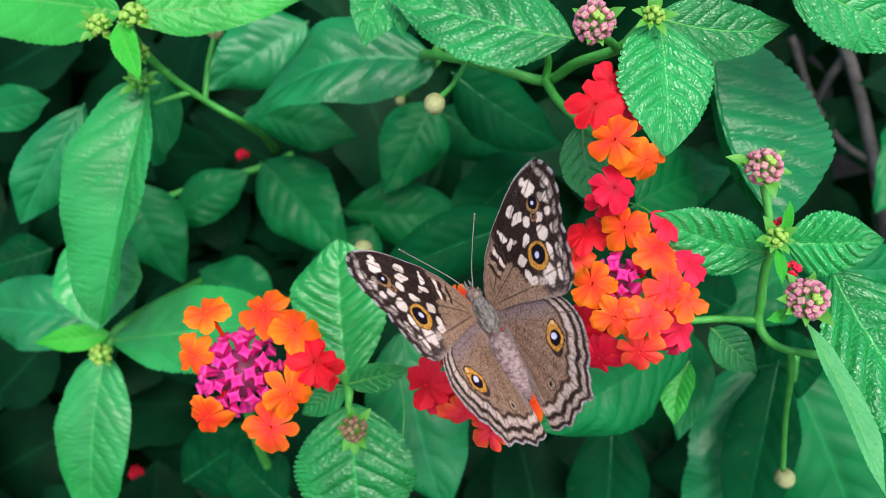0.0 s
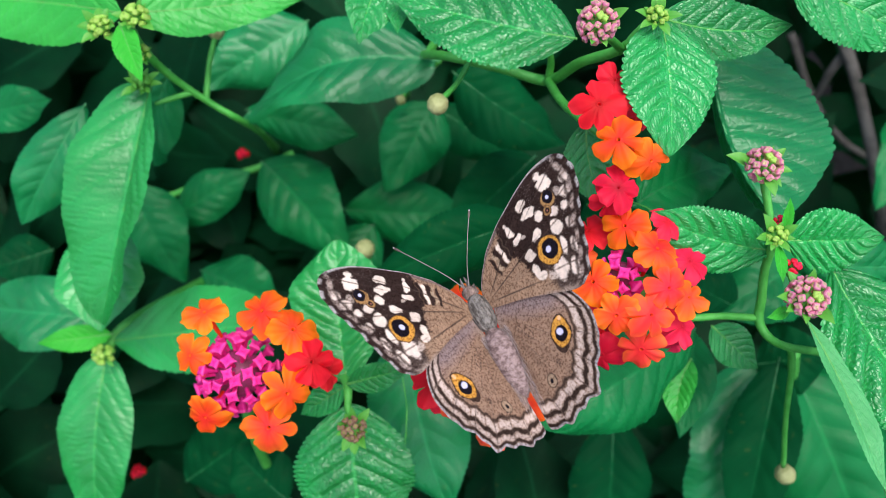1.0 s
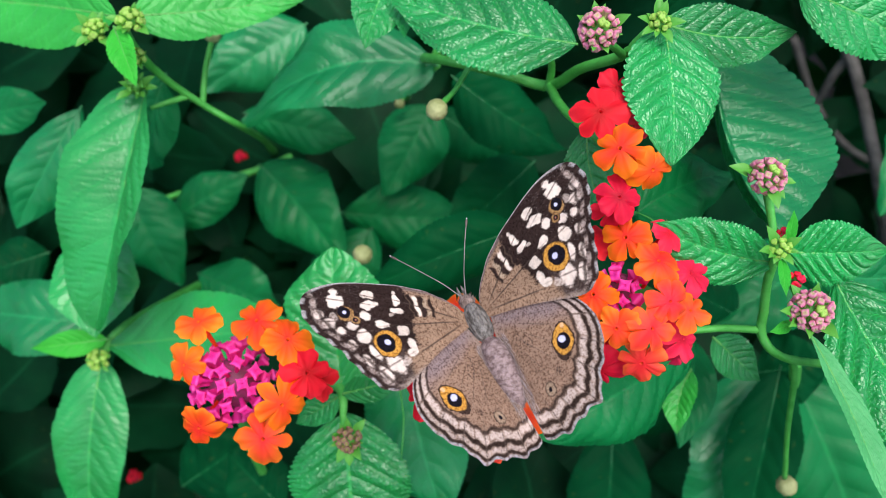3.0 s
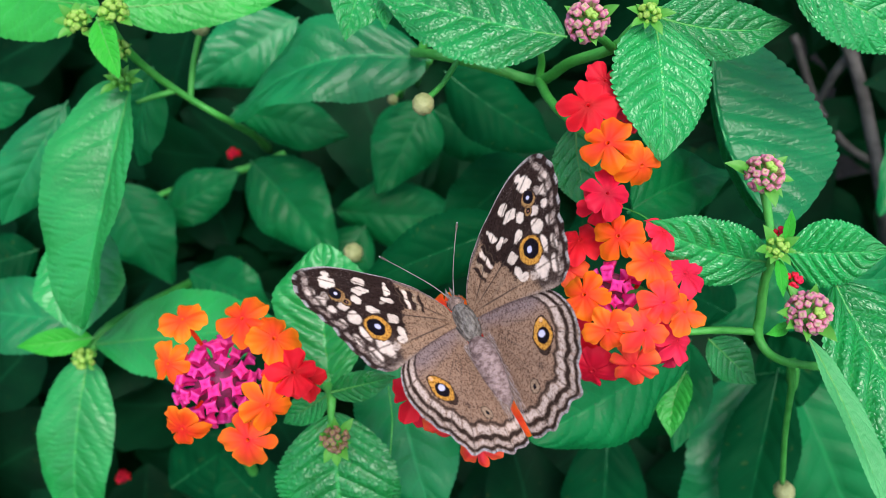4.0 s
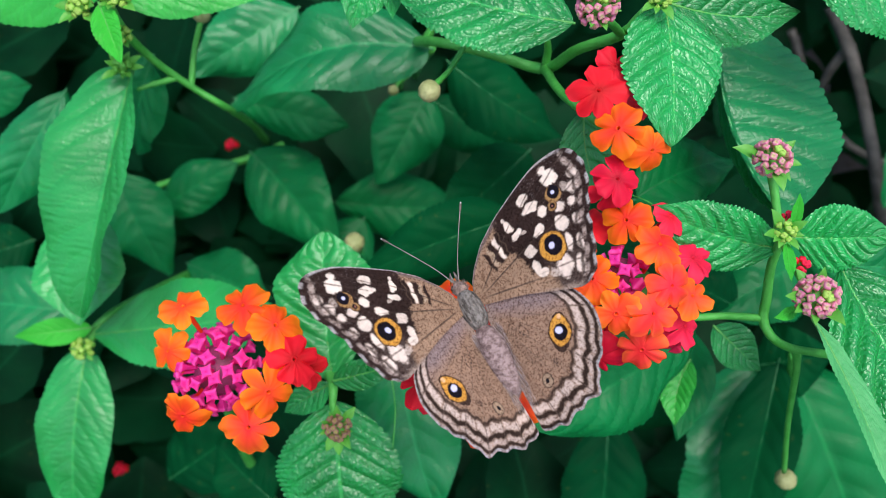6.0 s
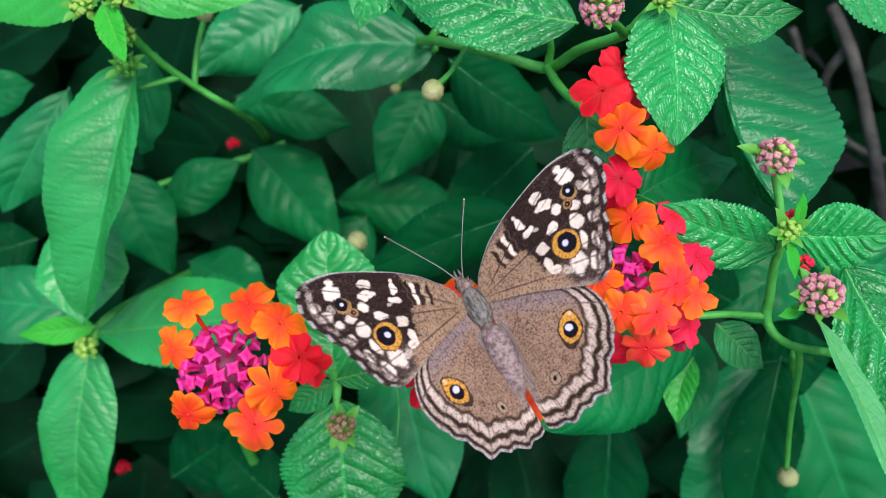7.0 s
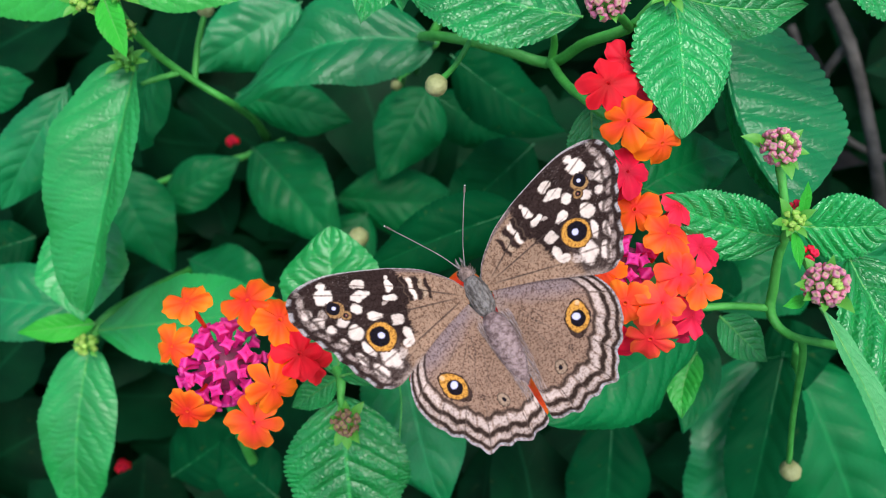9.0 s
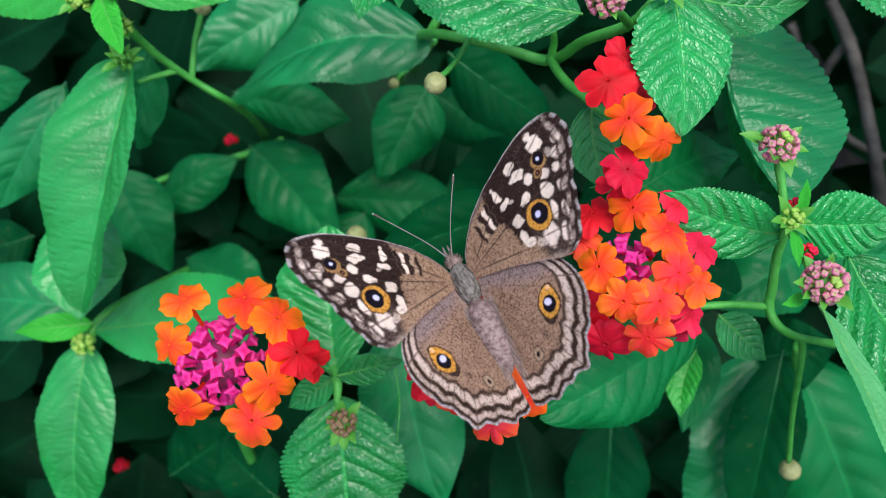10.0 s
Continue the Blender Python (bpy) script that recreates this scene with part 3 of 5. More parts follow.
leaf(LOWER_LEFT_SPRIG, (-97.7, -26.1, -212.0), (-37.4, -17.6, -182.0), 22.5, LEAF_SMOOTH, pleat=0.12, fold=0.2, bend=0.0, roll=-10, teeth=32, wide=0.5)
leaf(LOWER_LEFT_SPRIG, (-102.8, -20.9, -220.2), (-146.3, -17.6, -229.9), 22.4, LEAF_SHEEN, fold=0.2, roll=10)
bud_cluster(LOWER_LEFT_SPRIG, (-98.2, -29.5, -208.1), 2.6, 14, BUD_LIME, 0.9, bracts=6, bract_size=3.6, seed=6, label='small pale green closed bud')

LEFT_SPRIG = thing('shrub_branch', (-46.3, -29.3, -159.7), 'lantana stalk with an orange, red and magenta flower head', 'shrub branch', 'branches of the shrub')
stem(LEFT_SPRIG, [(-44.8, -25.9, -152.5), (-51.3, -40.0, -181.5), (-58.2, -65.9, -229.9), (-61.2, -120.2, -314.6)], [1.5, 1.5, 1.5, 1.9])
LEFT_HEAD = flower_head(LEFT_SPRIG, (-46.9, -27.0, -158.5), 4.7, 'round flower head, orange and red florets round magenta buds')
floret(LEFT_SPRIG, LEFT_HEAD, (-50.0, -12.8, -144.0), 5.1, ORANGE, tilt=(-0.2, 0.1))
floret(LEFT_SPRIG, LEFT_HEAD, (-54.0, -21.6, -147.6), 4.6, ORANGE, tilt=(-0.7, 0))
floret(LEFT_SPRIG, LEFT_HEAD, (-38.8, -12.6, -144.0), 5.3, ORANGE, tilt=(0, 0.2))
floret(LEFT_SPRIG, LEFT_HEAD, (-32.3, -16.0, -141.6), 5.4, ORANGE, tilt=(0.1, 0.1))
floret(LEFT_SPRIG, LEFT_HEAD, (-33.0, -27.8, -139.2), 5.5, ORANGE)
floret(LEFT_SPRIG, LEFT_HEAD, (-37.1, -34.8, -141.6), 5.6, AMBER, tilt=(0.1, -0.3))
floret(LEFT_SPRIG, LEFT_HEAD, (-49.6, -32.9, -142.8), 5.0, ORANGE, tilt=(-0.2, -0.2))
floret(LEFT_SPRIG, LEFT_HEAD, (-28.5, -22.1, -140.4), 5.2, RED, tilt=(-0.2, 0))
floret(LEFT_SPRIG, LEFT_HEAD, (-27.3, -24.9, -148.8), 4.4, RED, tilt=(0.9, 0))
bud_cluster(LEFT_SPRIG, (-45.6, -25.9, -152.5), 8.2, 44, MAGENTA, 1.85, sharp=0.55, tall=0.42, cap=0.60, name='flower_bud_cushion', label='cushion of star-shaped magenta buds', seed=8, axis=(0, 0.12, 1))

BOTTOM_SPRIG = thing('shrub_branch', (-24.7, -30.0, -162.1), 'lantana sprig with bright green quilted leaves and a brown bud', 'shrub branch', 'branches of the shrub')
stem(BOTTOM_SPRIG, [(-23.3, -38.1, -157.3), (-24.5, -34.8, -160.9), (-25.0, -30.2, -163.3), (-30.3, -27.0, -183.9), (-32.8, -28.3, -242.0), (-34.6, -28.6, -326.7)], [0.6, 0.7, 1.1, 1.3, 1.4, 1.8])
leaf(BOTTOM_SPRIG, (-25.3, -30.6, -165.8), (-28.1, 2.0, -170.6), 22.5, LEAF_SMOOTH, fold=0.15, bend=-0.02, roll=-8, wide=0.55, full=0.6, quilt=0.12, teeth=20, pleat=0.35)
leaf(BOTTOM_SPRIG, (-24.5, -29.5, -160.9), (-10.5, -25.2, -154.9), 6.3, LEAF_FRESH, fold=0.3, teeth=16)
leaf(BOTTOM_SPRIG, (-25.3, -30.2, -162.1), (-35.9, -37.4, -167.0), 6.8, LEAF_FRESH, fold=0.3, teeth=16)
leaf(BOTTOM_SPRIG, (-24.7, -34.8, -164.6), (-22.5, -69.5, -171.8), 26.6, LEAF_FRESH, fold=0.1, roll=0, arch=0.06, teeth=30, quilt=0.07)
bud_cluster(BOTTOM_SPRIG, (-22.6, -37.5, -153.7), 2.6, 24, BUD_BROWN, 0.7, bracts=9, bract_size=3.4, seed=9, axis=(0, -0.1, 1), label='brownish-pink closed bud with green bracts')

UPPER_BRANCH = thing('shrub_branch', (19.4, 36.2, -163.3), 'lantana branch with glossy leaves, pink buds and red-orange florets', 'shrub branch', 'branches of the shrub')
stem(UPPER_BRANCH, [(-22.5, 61.8, -363.0), (-16.0, 62.4, -272.2), (-10.7, 54.1, -213.0), (-5.4, 44.8, -174.2), (1.9, 41.1, -164.6), (10.3, 38.6, -163.3), (19.2, 35.9, -162.1), (23.5, 36.2, -147.6), (29.0, 35.8, -135.5), (31.7, 37.9, -128.3)], [1.6, 1.5, 1.2, 1.1, 1.1, 1.05, 1.2, 1.05, 1.0, 0.9], count=44)
stem(UPPER_BRANCH, [(19.1, 35.7, -160.9), (20.2, 29.6, -151.2), (22.0, 24.6, -141.6), (26.5, 19.1, -135.5)], [1.0, 0.9, 0.9, 0.8])
stem(UPPER_BRANCH, [(19.2, 35.9, -162.1), (19.4, 38.6, -158.5), (18.7, 40.3, -154.9)], [0.9, 0.8, 0.6])
stem(UPPER_BRANCH, [(28.8, 35.5, -134.3), (24.7, 35.3, -125.8), (22.3, 35.6, -122.2)], [0.8, 0.7, 0.7], name='stalk')
berry(UPPER_BRANCH, (-4.9, 29.1, -152.5), 2.2, [(2.1, 40.2, -162.1), (-1.0, 34.0, -156.1), (-4.3, 29.9, -152.5)])
leaf(UPPER_BRANCH, (21.5, 39.2, -140.4), (-14.6, 50.7, -147.6), 18.2, LEAF_FRESH, bend=-0.03, fold=0.12, roll=12, quilt=0.09, teeth=34)
leaf(UPPER_BRANCH, (33.7, 37.5, -125.0), (33.4, 14.1, -119.8), 16.0, LEAF_FRESH, fold=0.1, roll=-4, quilt=0.09, teeth=20, bend=-0.03, full=0.7, wide=0.38)
leaf(UPPER_BRANCH, (34.6, 39.3, -128.3), (59.5, 39.1, -133.0), 10.6, LEAF_FRESH, fold=0.25, roll=8, bend=0.06)
leaf(UPPER_BRANCH, (35.5, 43.0, -135.5), (73.0, 46.9, -181.5), 19.8, LEAF_DEEP_SHADED, fold=0.1)
leaf(UPPER_BRANCH, (24.0, 23.8, -142.8), (28.4, 6.5, -145.2), 9.8, LEAF_FRESH, fold=0.1, bend=0.08)
bud_cluster(UPPER_BRANCH, (22.1, 36.7, -122.2), 3.1, 40, BUD_PINK, 0.78, sharp=0.34, cap=0.8, bracts=8, bract_size=3.7, seed=12, axis=(-0.05, 0.1, 1), label='round head of pink-tipped green buds')
bud_cluster(UPPER_BRANCH, (32.0, 37.7, -122.2), 1.6, 12, BUD_LIME, 0.6, bracts=9, bract_size=3.2, seed=13, label='tuft of yellow-green bracts')
UPPER_HEAD = flower_head(UPPER_BRANCH, (29.0, 18.6, -135.5), 1.6, 'loose upper flower head of red and orange florets')
floret(UPPER_BRANCH, UPPER_HEAD, (25.5, 27.6, -124.6), 4.0, RED, tilt=(0.2, 0.2))
floret(UPPER_BRANCH, UPPER_HEAD, (22.3, 23.1, -122.2), 5.0, RED, tilt=(-0.1, 0.1))
floret(UPPER_BRANCH, UPPER_HEAD, (24.9, 16.8, -119.8), 4.6, ORANGE)
floret(UPPER_BRANCH, UPPER_HEAD, (30.5, 13.5, -121.0), 4.3, ORANGE, tilt=(0.3, -0.1))
floret(UPPER_BRANCH, UPPER_HEAD, (25.4, 9.1, -122.2), 4.3, RED)
floret(UPPER_BRANCH, UPPER_HEAD, (31.2, 22.6, -130.7), 2.7, ROSE, tilt=(0.6, 0))
floret(UPPER_BRANCH, UPPER_HEAD, (24.4, 7.0, -124.6), 3.9, RED, tilt=(-0.2, -0.1))

HANGING_SPRIG = thing('shrub_branch', (-14.4, 59.2, -157.3), 'light green lantana leaf hanging from a stem above', 'shrub branch', 'branches of the shrub')
stem(HANGING_SPRIG, [(-14.4, 59.2, -157.3), (-8.0, 66.2, -169.4), (-3.2, 56.3, -181.5), (-6.9, 49.1, -191.2)], [0.9, 0.9, 1.0, 1.2])
leaf(HANGING_SPRIG, (-14.6, 58.4, -153.7), (-20.2, 40.7, -148.8), 11.1, LEAF_FRESH, fold=0.3, roll=-10, bend=0.04)
leaf(HANGING_SPRIG, (-12.9, 57.8, -153.7), (-12.4, 43.2, -150.0), 6.7, LEAF_FRESH, fold=0.4)

RIGHT_BRANCH = thing('shrub_branch', (57.0, -14.2, -139.2), 'lantana branch with rough green leaves and an orange-red flower head', 'shrub branch', 'branches of the shrub')
stem(RIGHT_BRANCH, [(55.7, 0.1, -129.5), (56.0, -4.8, -134.3), (57.3, -10.7, -139.2), (57.8, -15.5, -141.6), (60.6, -19.2, -141.6), (70.3, -22.0, -150.0), (95.7, -26.6, -181.5), (152.1, -31.2, -266.2)], [0.8, 0.8, 0.9, 0.9, 0.8, 0.8, 1.1, 1.4])
stem(RIGHT_BRANCH, [(36.4, -12.5, -142.8), (43.0, -14.4, -140.4), (50.2, -14.2, -140.4), (58.0, -14.7, -141.6)], [0.7, 0.7, 0.7, 0.7], name='stalk')
stem(RIGHT_BRANCH, [(55.1, 1.0, -129.5), (54.7, 5.3, -129.5), (53.4, 10.5, -128.3)], [0.8, 0.7, 0.8], name='stalk')
stem(RIGHT_BRANCH, [(54.9, 0.1, -128.3), (56.6, -5.5, -125.8), (57.7, -10.7, -122.2)], [0.8, 0.7, 0.8], name='stalk')
stem(RIGHT_BRANCH, [(66.0, -20.9, -146.8), (68.4, -25.5, -151.2), (72.4, -38.4, -163.3), (78.7, -53.9, -179.1)], [0.8, 0.7, 0.6, 0.6], name='stalk')
berry(RIGHT_BRANCH, (80.2, -56.5, -181.5), 2.4)
leaf(RIGHT_BRANCH, (56.1, -1.7, -131.9), (33.2, 5.2, -128.3), 11.3, LEAF_FRESH, fold=0.15, bend=-0.05, roll=-10, quilt=0.13, teeth=30)
leaf(RIGHT_BRANCH, (58.1, 0.1, -130.7), (74.4, 0.5, -128.3), 11.6, LEAF_FRESH, fold=0.2, bend=0.02, roll=12, quilt=0.15, teeth=24)
leaf(RIGHT_BRANCH, (51.3, 43.4, -147.0), (61.1, 4.0, -141.0), 23.0, LEAF_SHEEN, fold=-1.5, bend=0.11, roll=50, quilt=0.12, teeth=22, full=0.55, wide=0.55, pleat=0.5, pleats=24, fine=7, across=13, twist=0.0, arch=0.0, curl=0.12, wave=0.03, nick=0.065)
leaf(RIGHT_BRANCH, (67.0, -5.2, -131.9), (87.5, -39.1, -121.0), 20.5, LEAF_FRESH, fold=0.25, bend=0.06, roll=-8, quilt=0.15, teeth=44)
# added narrow blade, stands in for the big leaf's folded pale margin
leaf(RIGHT_BRANCH, (59.4, -13.5, -126.0), (66.2, -40.2, -114.0), 5.2, LEAF_PALE, fold=0.5, roll=-20, bend=-0.04, wide=0.5, teeth=30, wave=0.05, pleat=0.16, pleats=24, fine=6, across=8)
leaf(RIGHT_BRANCH, (51.7, -17.1, -150.0), (61.8, -26.2, -152.5), 8.5, LEAF_FRESH, fold=0.15, teeth=18)
leaf(RIGHT_BRANCH, (66.4, -4.0, -147.6), (99.8, -4.4, -162.1), 12.5, LEAF_SHEEN, fold=0.1, roll=20)
leaf(RIGHT_BRANCH, (55.4, 1.5, -124.6), (54.7, 7.0, -121.0), 2.0, LEAF_YOUNG, fold=0.4, teeth=8, rib=False)
leaf(RIGHT_BRANCH, (53.7, -1.0, -123.4), (52.8, -7.0, -119.8), 2.1, LEAF_YOUNG, fold=0.4, teeth=8, rib=False)
leaf(RIGHT_BRANCH, (55.5, -11.7, -123.4), (49.6, -12.6, -118.6), 2.1, LEAF_YOUNG, fold=0.4, teeth=8, rib=False)
bud_cluster(RIGHT_BRANCH, (51.8, 12.8, -124.6), 2.9, 40, BUD_PINK, 0.72, sharp=0.34, cap=0.8, bracts=9, bract_size=3.7, seed=14, axis=(-0.05, 0.45, 1), label='round head of pink-tipped green buds')
bud_cluster(RIGHT_BRANCH, (56.2, -9.3, -118.6), 3.1, 46, BUD_PINK, 0.76, sharp=0.34, cap=0.8, bracts=8, bract_size=3.8, seed=15, axis=(0.05, 0.2, 1), label='round head of pink-tipped green buds')
bud_cluster(RIGHT_BRANCH, (53.3, 0.8, -123.4), 1.6, 12, BUD_LIME, 0.6, bracts=9, bract_size=3.0, seed=16, label='tuft of young green buds and bracts')
bud_cluster(RIGHT_BRANCH, (55.0, 3.1, -125.8), 0.9, 6, ROSE, 0.6, seed=17, label='small rose-pink buds')
bud_cluster(RIGHT_BRANCH, (56.7, -4.5, -124.6), 1.1, 7, ROSE, 0.6, seed=18, label='small rose-pink buds')
RIGHT_HEAD = flower_head(RIGHT_BRANCH, (34.2, -9.7, -140.4), 4.1, 'large flower head of orange, coral and red florets round magenta buds')
floret(RIGHT_BRANCH, RIGHT_HEAD, (22.9, 2.0, -130.7), 4.5, RED, tilt=(-0.3, 0.2))
floret(RIGHT_BRANCH, RIGHT_HEAD, (28.1, 2.7, -124.6), 4.3, ORANGE, tilt=(0, 0.3))
floret(RIGHT_BRANCH, RIGHT_HEAD, (32.9, -1.3, -122.2), 4.7, AMBER, tilt=(0.1, 0.2))
floret(RIGHT_BRANCH, RIGHT_HEAD, (36.5, 3.4, -128.3), 3.8, ROSE, tilt=(0.3, 0.5))
floret(RIGHT_BRANCH, RIGHT_HEAD, (40.2, -3.5, -128.3), 4.4, ROSE, tilt=(0.6, 0.2))
floret(RIGHT_BRANCH, RIGHT_HEAD, (22.6, -6.8, -124.6), 4.5, ORANGE, tilt=(-0.4, 0))
floret(RIGHT_BRANCH, RIGHT_HEAD, (34.1, -7.7, -119.8), 4.1, CORAL, tilt=(0.1, 0.1))
floret(RIGHT_BRANCH, RIGHT_HEAD, (38.5, -9.5, -123.4), 3.9, AMBER, tilt=(0.6, 0))
floret(RIGHT_BRANCH, RIGHT_HEAD, (25.7, -12.2, -121.0), 4.4, AMBER, tilt=(-0.2, -0.1))
floret(RIGHT_BRANCH, RIGHT_HEAD, (31.2, -12.1, -119.8), 4.4, CORAL, tilt=(0, -0.1))
floret(RIGHT_BRANCH, RIGHT_HEAD, (30.7, -18.3, -124.6), 4.5, CORAL, tilt=(0, -0.5))
floret(RIGHT_BRANCH, RIGHT_HEAD, (25.1, -20.1, -130.7), 5.4, RED, tilt=(-0.4, -0.4))
floret(RIGHT_BRANCH, RIGHT_HEAD, (38.8, -14.8, -128.3), 4.4, ROSE, tilt=(0.4, -0.2))
floret(RIGHT_BRANCH, RIGHT_HEAD, (38.8, -18.5, -133.1), 3.7, ROSE, tilt=(0.4, -0.5))
floret(RIGHT_BRANCH, RIGHT_HEAD, (22.2, -14.6, -133.1), 4.4, RED, tilt=(-0.5, -0.1))
floret(RIGHT_BRANCH, RIGHT_HEAD, (21.0, -2.8, -131.9), 3.5, CORAL, tilt=(-0.5, 0.1))
bud_cluster(RIGHT_BRANCH, (28.2, -5.8, -128.3), 3.9, 12, MAGENTA, 1.6, sharp=0.55, tall=0.5, cap=0.55, name='flower_bud_cushion', label='cushion of star-shaped magenta buds', seed=19, axis=(-0.1, 0.12, 1))

MIDDLE_BRANCH = thing('shrub_branch', (6.9, -26.2, -142.8), 'lantana branch with dark leaves and a red-orange flower head', 'shrub branch', 'branches of the shrub')
stem(MIDDLE_BRANCH, [(5.8, -22.6, -140.4), (7.6, -32.3, -157.3), (11.5, -48.3, -205.7), (20.5, -76.8, -290.4)], [1.5, 1.5, 1.6, 1.9])
MIDDLE_HEAD = flower_head(MIDDLE_BRANCH, (5.1, -21.5, -136.7), 3.8, 'flower head of red and orange florets under the butterfly')
floret(MIDDLE_BRANCH, MIDDLE_HEAD, (-5.7, -24.7, -129.5), 5.1, RED, tilt=(0, 0), look_out=0.2)
floret(MIDDLE_BRANCH, MIDDLE_HEAD, (-3.2, -28.6, -135.5), 4.0, RED, tilt=(0, -0.2), look_out=0.3)
floret(MIDDLE_BRANCH, MIDDLE_HEAD, (0.9, -30.2, -131.9), 4.7, CORAL, tilt=(0, -0.1), look_out=0.3)
floret(MIDDLE_BRANCH, MIDDLE_HEAD, (5.7, -33.7, -133.1), 4.5, CORAL, tilt=(0, -0.2), look_out=0.3)
floret(MIDDLE_BRANCH, MIDDLE_HEAD, (11.3, -28.3, -129.5), 5.5, ORANGE, tilt=(0, 0), look_out=0.3)
floret(MIDDLE_BRANCH, MIDDLE_HEAD, (-0.4, -9.6, -131.9), 4.7, ORANGE, tilt=(-0.2, 0.3))
floret(MIDDLE_BRANCH, MIDDLE_HEAD, (5.4, -13.4, -130.7), 4.2, CORAL)
floret(MIDDLE_BRANCH, MIDDLE_HEAD, (10.2, -19.2, -130.7), 4.4, RED)
floret(MIDDLE_BRANCH, MIDDLE_HEAD, (-1.4, -17.4, -131.9), 4.5, RED, tilt=(-0.3, 0))
floret(MIDDLE_BRANCH, MIDDLE_HEAD, (5.3, -23.7, -129.5), 4.6, CORAL)
floret(MIDDLE_BRANCH, MIDDLE_HEAD, (16.3, -24.4, -133.1), 4.3, RED, tilt=(0.4, -0.2))
# darker leaf green chosen here for the shade under the flowers
leaf(MIDDLE_BRANCH, (49.9, -18.4, -157.3), (15.9, -36.3, -147.6), 24.0, LEAF_MATURE_SHADED, fold=0.1, bend=0.0, roll=-15, teeth=26, fine=6, across=12, pleat=0.3, pleats=16, wide=0.40, full=0.6)
leaf(MIDDLE_BRANCH, (-13.2, -21.0, -191.2), (-2.0, -71.5, -198.4), 26.5, LEAF_SHEEN, fold=0.1, bend=0.03, teeth=34)
leaf(MIDDLE_BRANCH, (57.6, -21.3, -181.5), (50.8, -44.6, -170.6), 10.9, LEAF_MATURE_SHADED, fold=0.2, roll=20, bend=-0.04, rib=False)
leaf(MIDDLE_BRANCH, (15.5, 5.5, -181.5), (-22.2, -9.3, -183.9), 16.8, LEAF_DEEP_SHADED, fold=0.15, bend=0.03, roll=-10)
leaf(MIDDLE_BRANCH, (38.9, 8.5, -162.1), (65.8, 18.3, -176.7), 17.5, LEAF_MATURE_SHADED, fold=0.12, bend=-0.06)
leaf(MIDDLE_BRANCH, (50.6, -25.5, -162.0), (47.0, -39.0, -160.0), 7.4, LEAF_LIME, fold=0.4, roll=35, teeth=10, bend=0.08)
stem(MIDDLE_BRANCH, [(7.6, -32.3, -157.3), (28.9, -31.9, -181.5), (53.8, -21.1, -169.4)], [1.0, 0.9, 0.7])
stem(MIDDLE_BRANCH, [(7.6, -32.3, -157.3), (-6.3, -25.5, -193.6), (-13.3, -21.1, -192.4)], [1.1, 0.9, 0.8])
stem(MIDDLE_BRANCH, [(-13.2, -31.0, -176.0), (-12.0, -38.0, -172.0), (-12.4, -47.0, -170.0), (-12.0, -52.0, -172.0)], [0.16, 0.15, 0.14, 0.12], name='tendril', label='thin pale green thread-like shoot')
stem(MIDDLE_BRANCH, [(26.0, 8.0, -150.0), (30.5, 9.0, -146.0), (35.0, 7.0, -140.0), (38.5, 4.4, -139.0)], [0.14, 0.14, 0.13, 0.12], name='tendril', label='thin pale green thread-like shoot')

BACK_BRANCH = thing('shrub_branch', (-5.7, 49.4, -199.7), 'shaded lantana branch, broad leaves coloured darker green for the shade', 'shrub branch', 'branches of the shrub')
stem(BACK_BRANCH, [(-4.6, 49.5, -197.2), (-7.0, 58.6, -242.0), (-11.4, 72.1, -314.6), (-18.2, 81.2, -399.3)], [1.5, 1.7, 1.9, 2.5])
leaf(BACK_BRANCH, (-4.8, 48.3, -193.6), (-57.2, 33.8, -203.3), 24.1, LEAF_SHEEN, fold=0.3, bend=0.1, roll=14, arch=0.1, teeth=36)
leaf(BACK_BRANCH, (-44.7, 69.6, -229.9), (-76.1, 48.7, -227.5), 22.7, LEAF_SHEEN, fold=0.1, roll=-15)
leaf(BACK_BRANCH, (-64.0, 42.9, -232.3), (-30.0, 35.5, -237.2), 16.4, LEAF_MATURE_SHADED, fold=0.1, roll=20)
leaf(BACK_BRANCH, (-63.1, 28.6, -249.3), (-34.6, -4.3, -242.0), 27.1, LEAF_MATURE_SHADED, fold=0.2, bend=-0.04, roll=10)
leaf(BACK_BRANCH, (-6.2, 47.4, -246.8), (-22.2, 18.0, -246.8), 22.7, LEAF_MATURE_SHADED, fold=0.15, roll=-10)
leaf(BACK_BRANCH, (-112.4, 22.3, -261.4), (-95.7, -11.7, -268.6), 25.4, LEAF_MATURE_SHADED, fold=0.1)
leaf(BACK_BRANCH, (-103.5, 10.3, -273.5), (-72.7, 28.1, -271.0), 18.0, LEAF_MATURE_SHADED, fold=0.1)
leaf(BACK_BRANCH, (0.1, 47.3, -203.3), (31.6, 28.0, -208.1), 19.7, LEAF_DEEP_SHADED, fold=0.1, bend=0.04)
leaf(BACK_BRANCH, (-4.5, 47.4, -256.5), (20.4, 31.0, -261.4), 19.1, LEAF_DEEP_SHADED)
leaf(BACK_BRANCH, (-37.7, 13.8, -263.8), (7.1, 12.1, -268.6), 23.5, LEAF_MATURE_SHADED, roll=15)
leaf(BACK_BRANCH, (25.0, 27.5, -232.3), (-4.2, 1.9, -237.2), 22.5, LEAF_DEEP_SHADED, fold=0.15, roll=-15)
leaf(BACK_BRANCH, (-27.6, 7.9, -260.1), (-47.8, -23.3, -266.2), 23.3, LEAF_MATURE_SHADED)
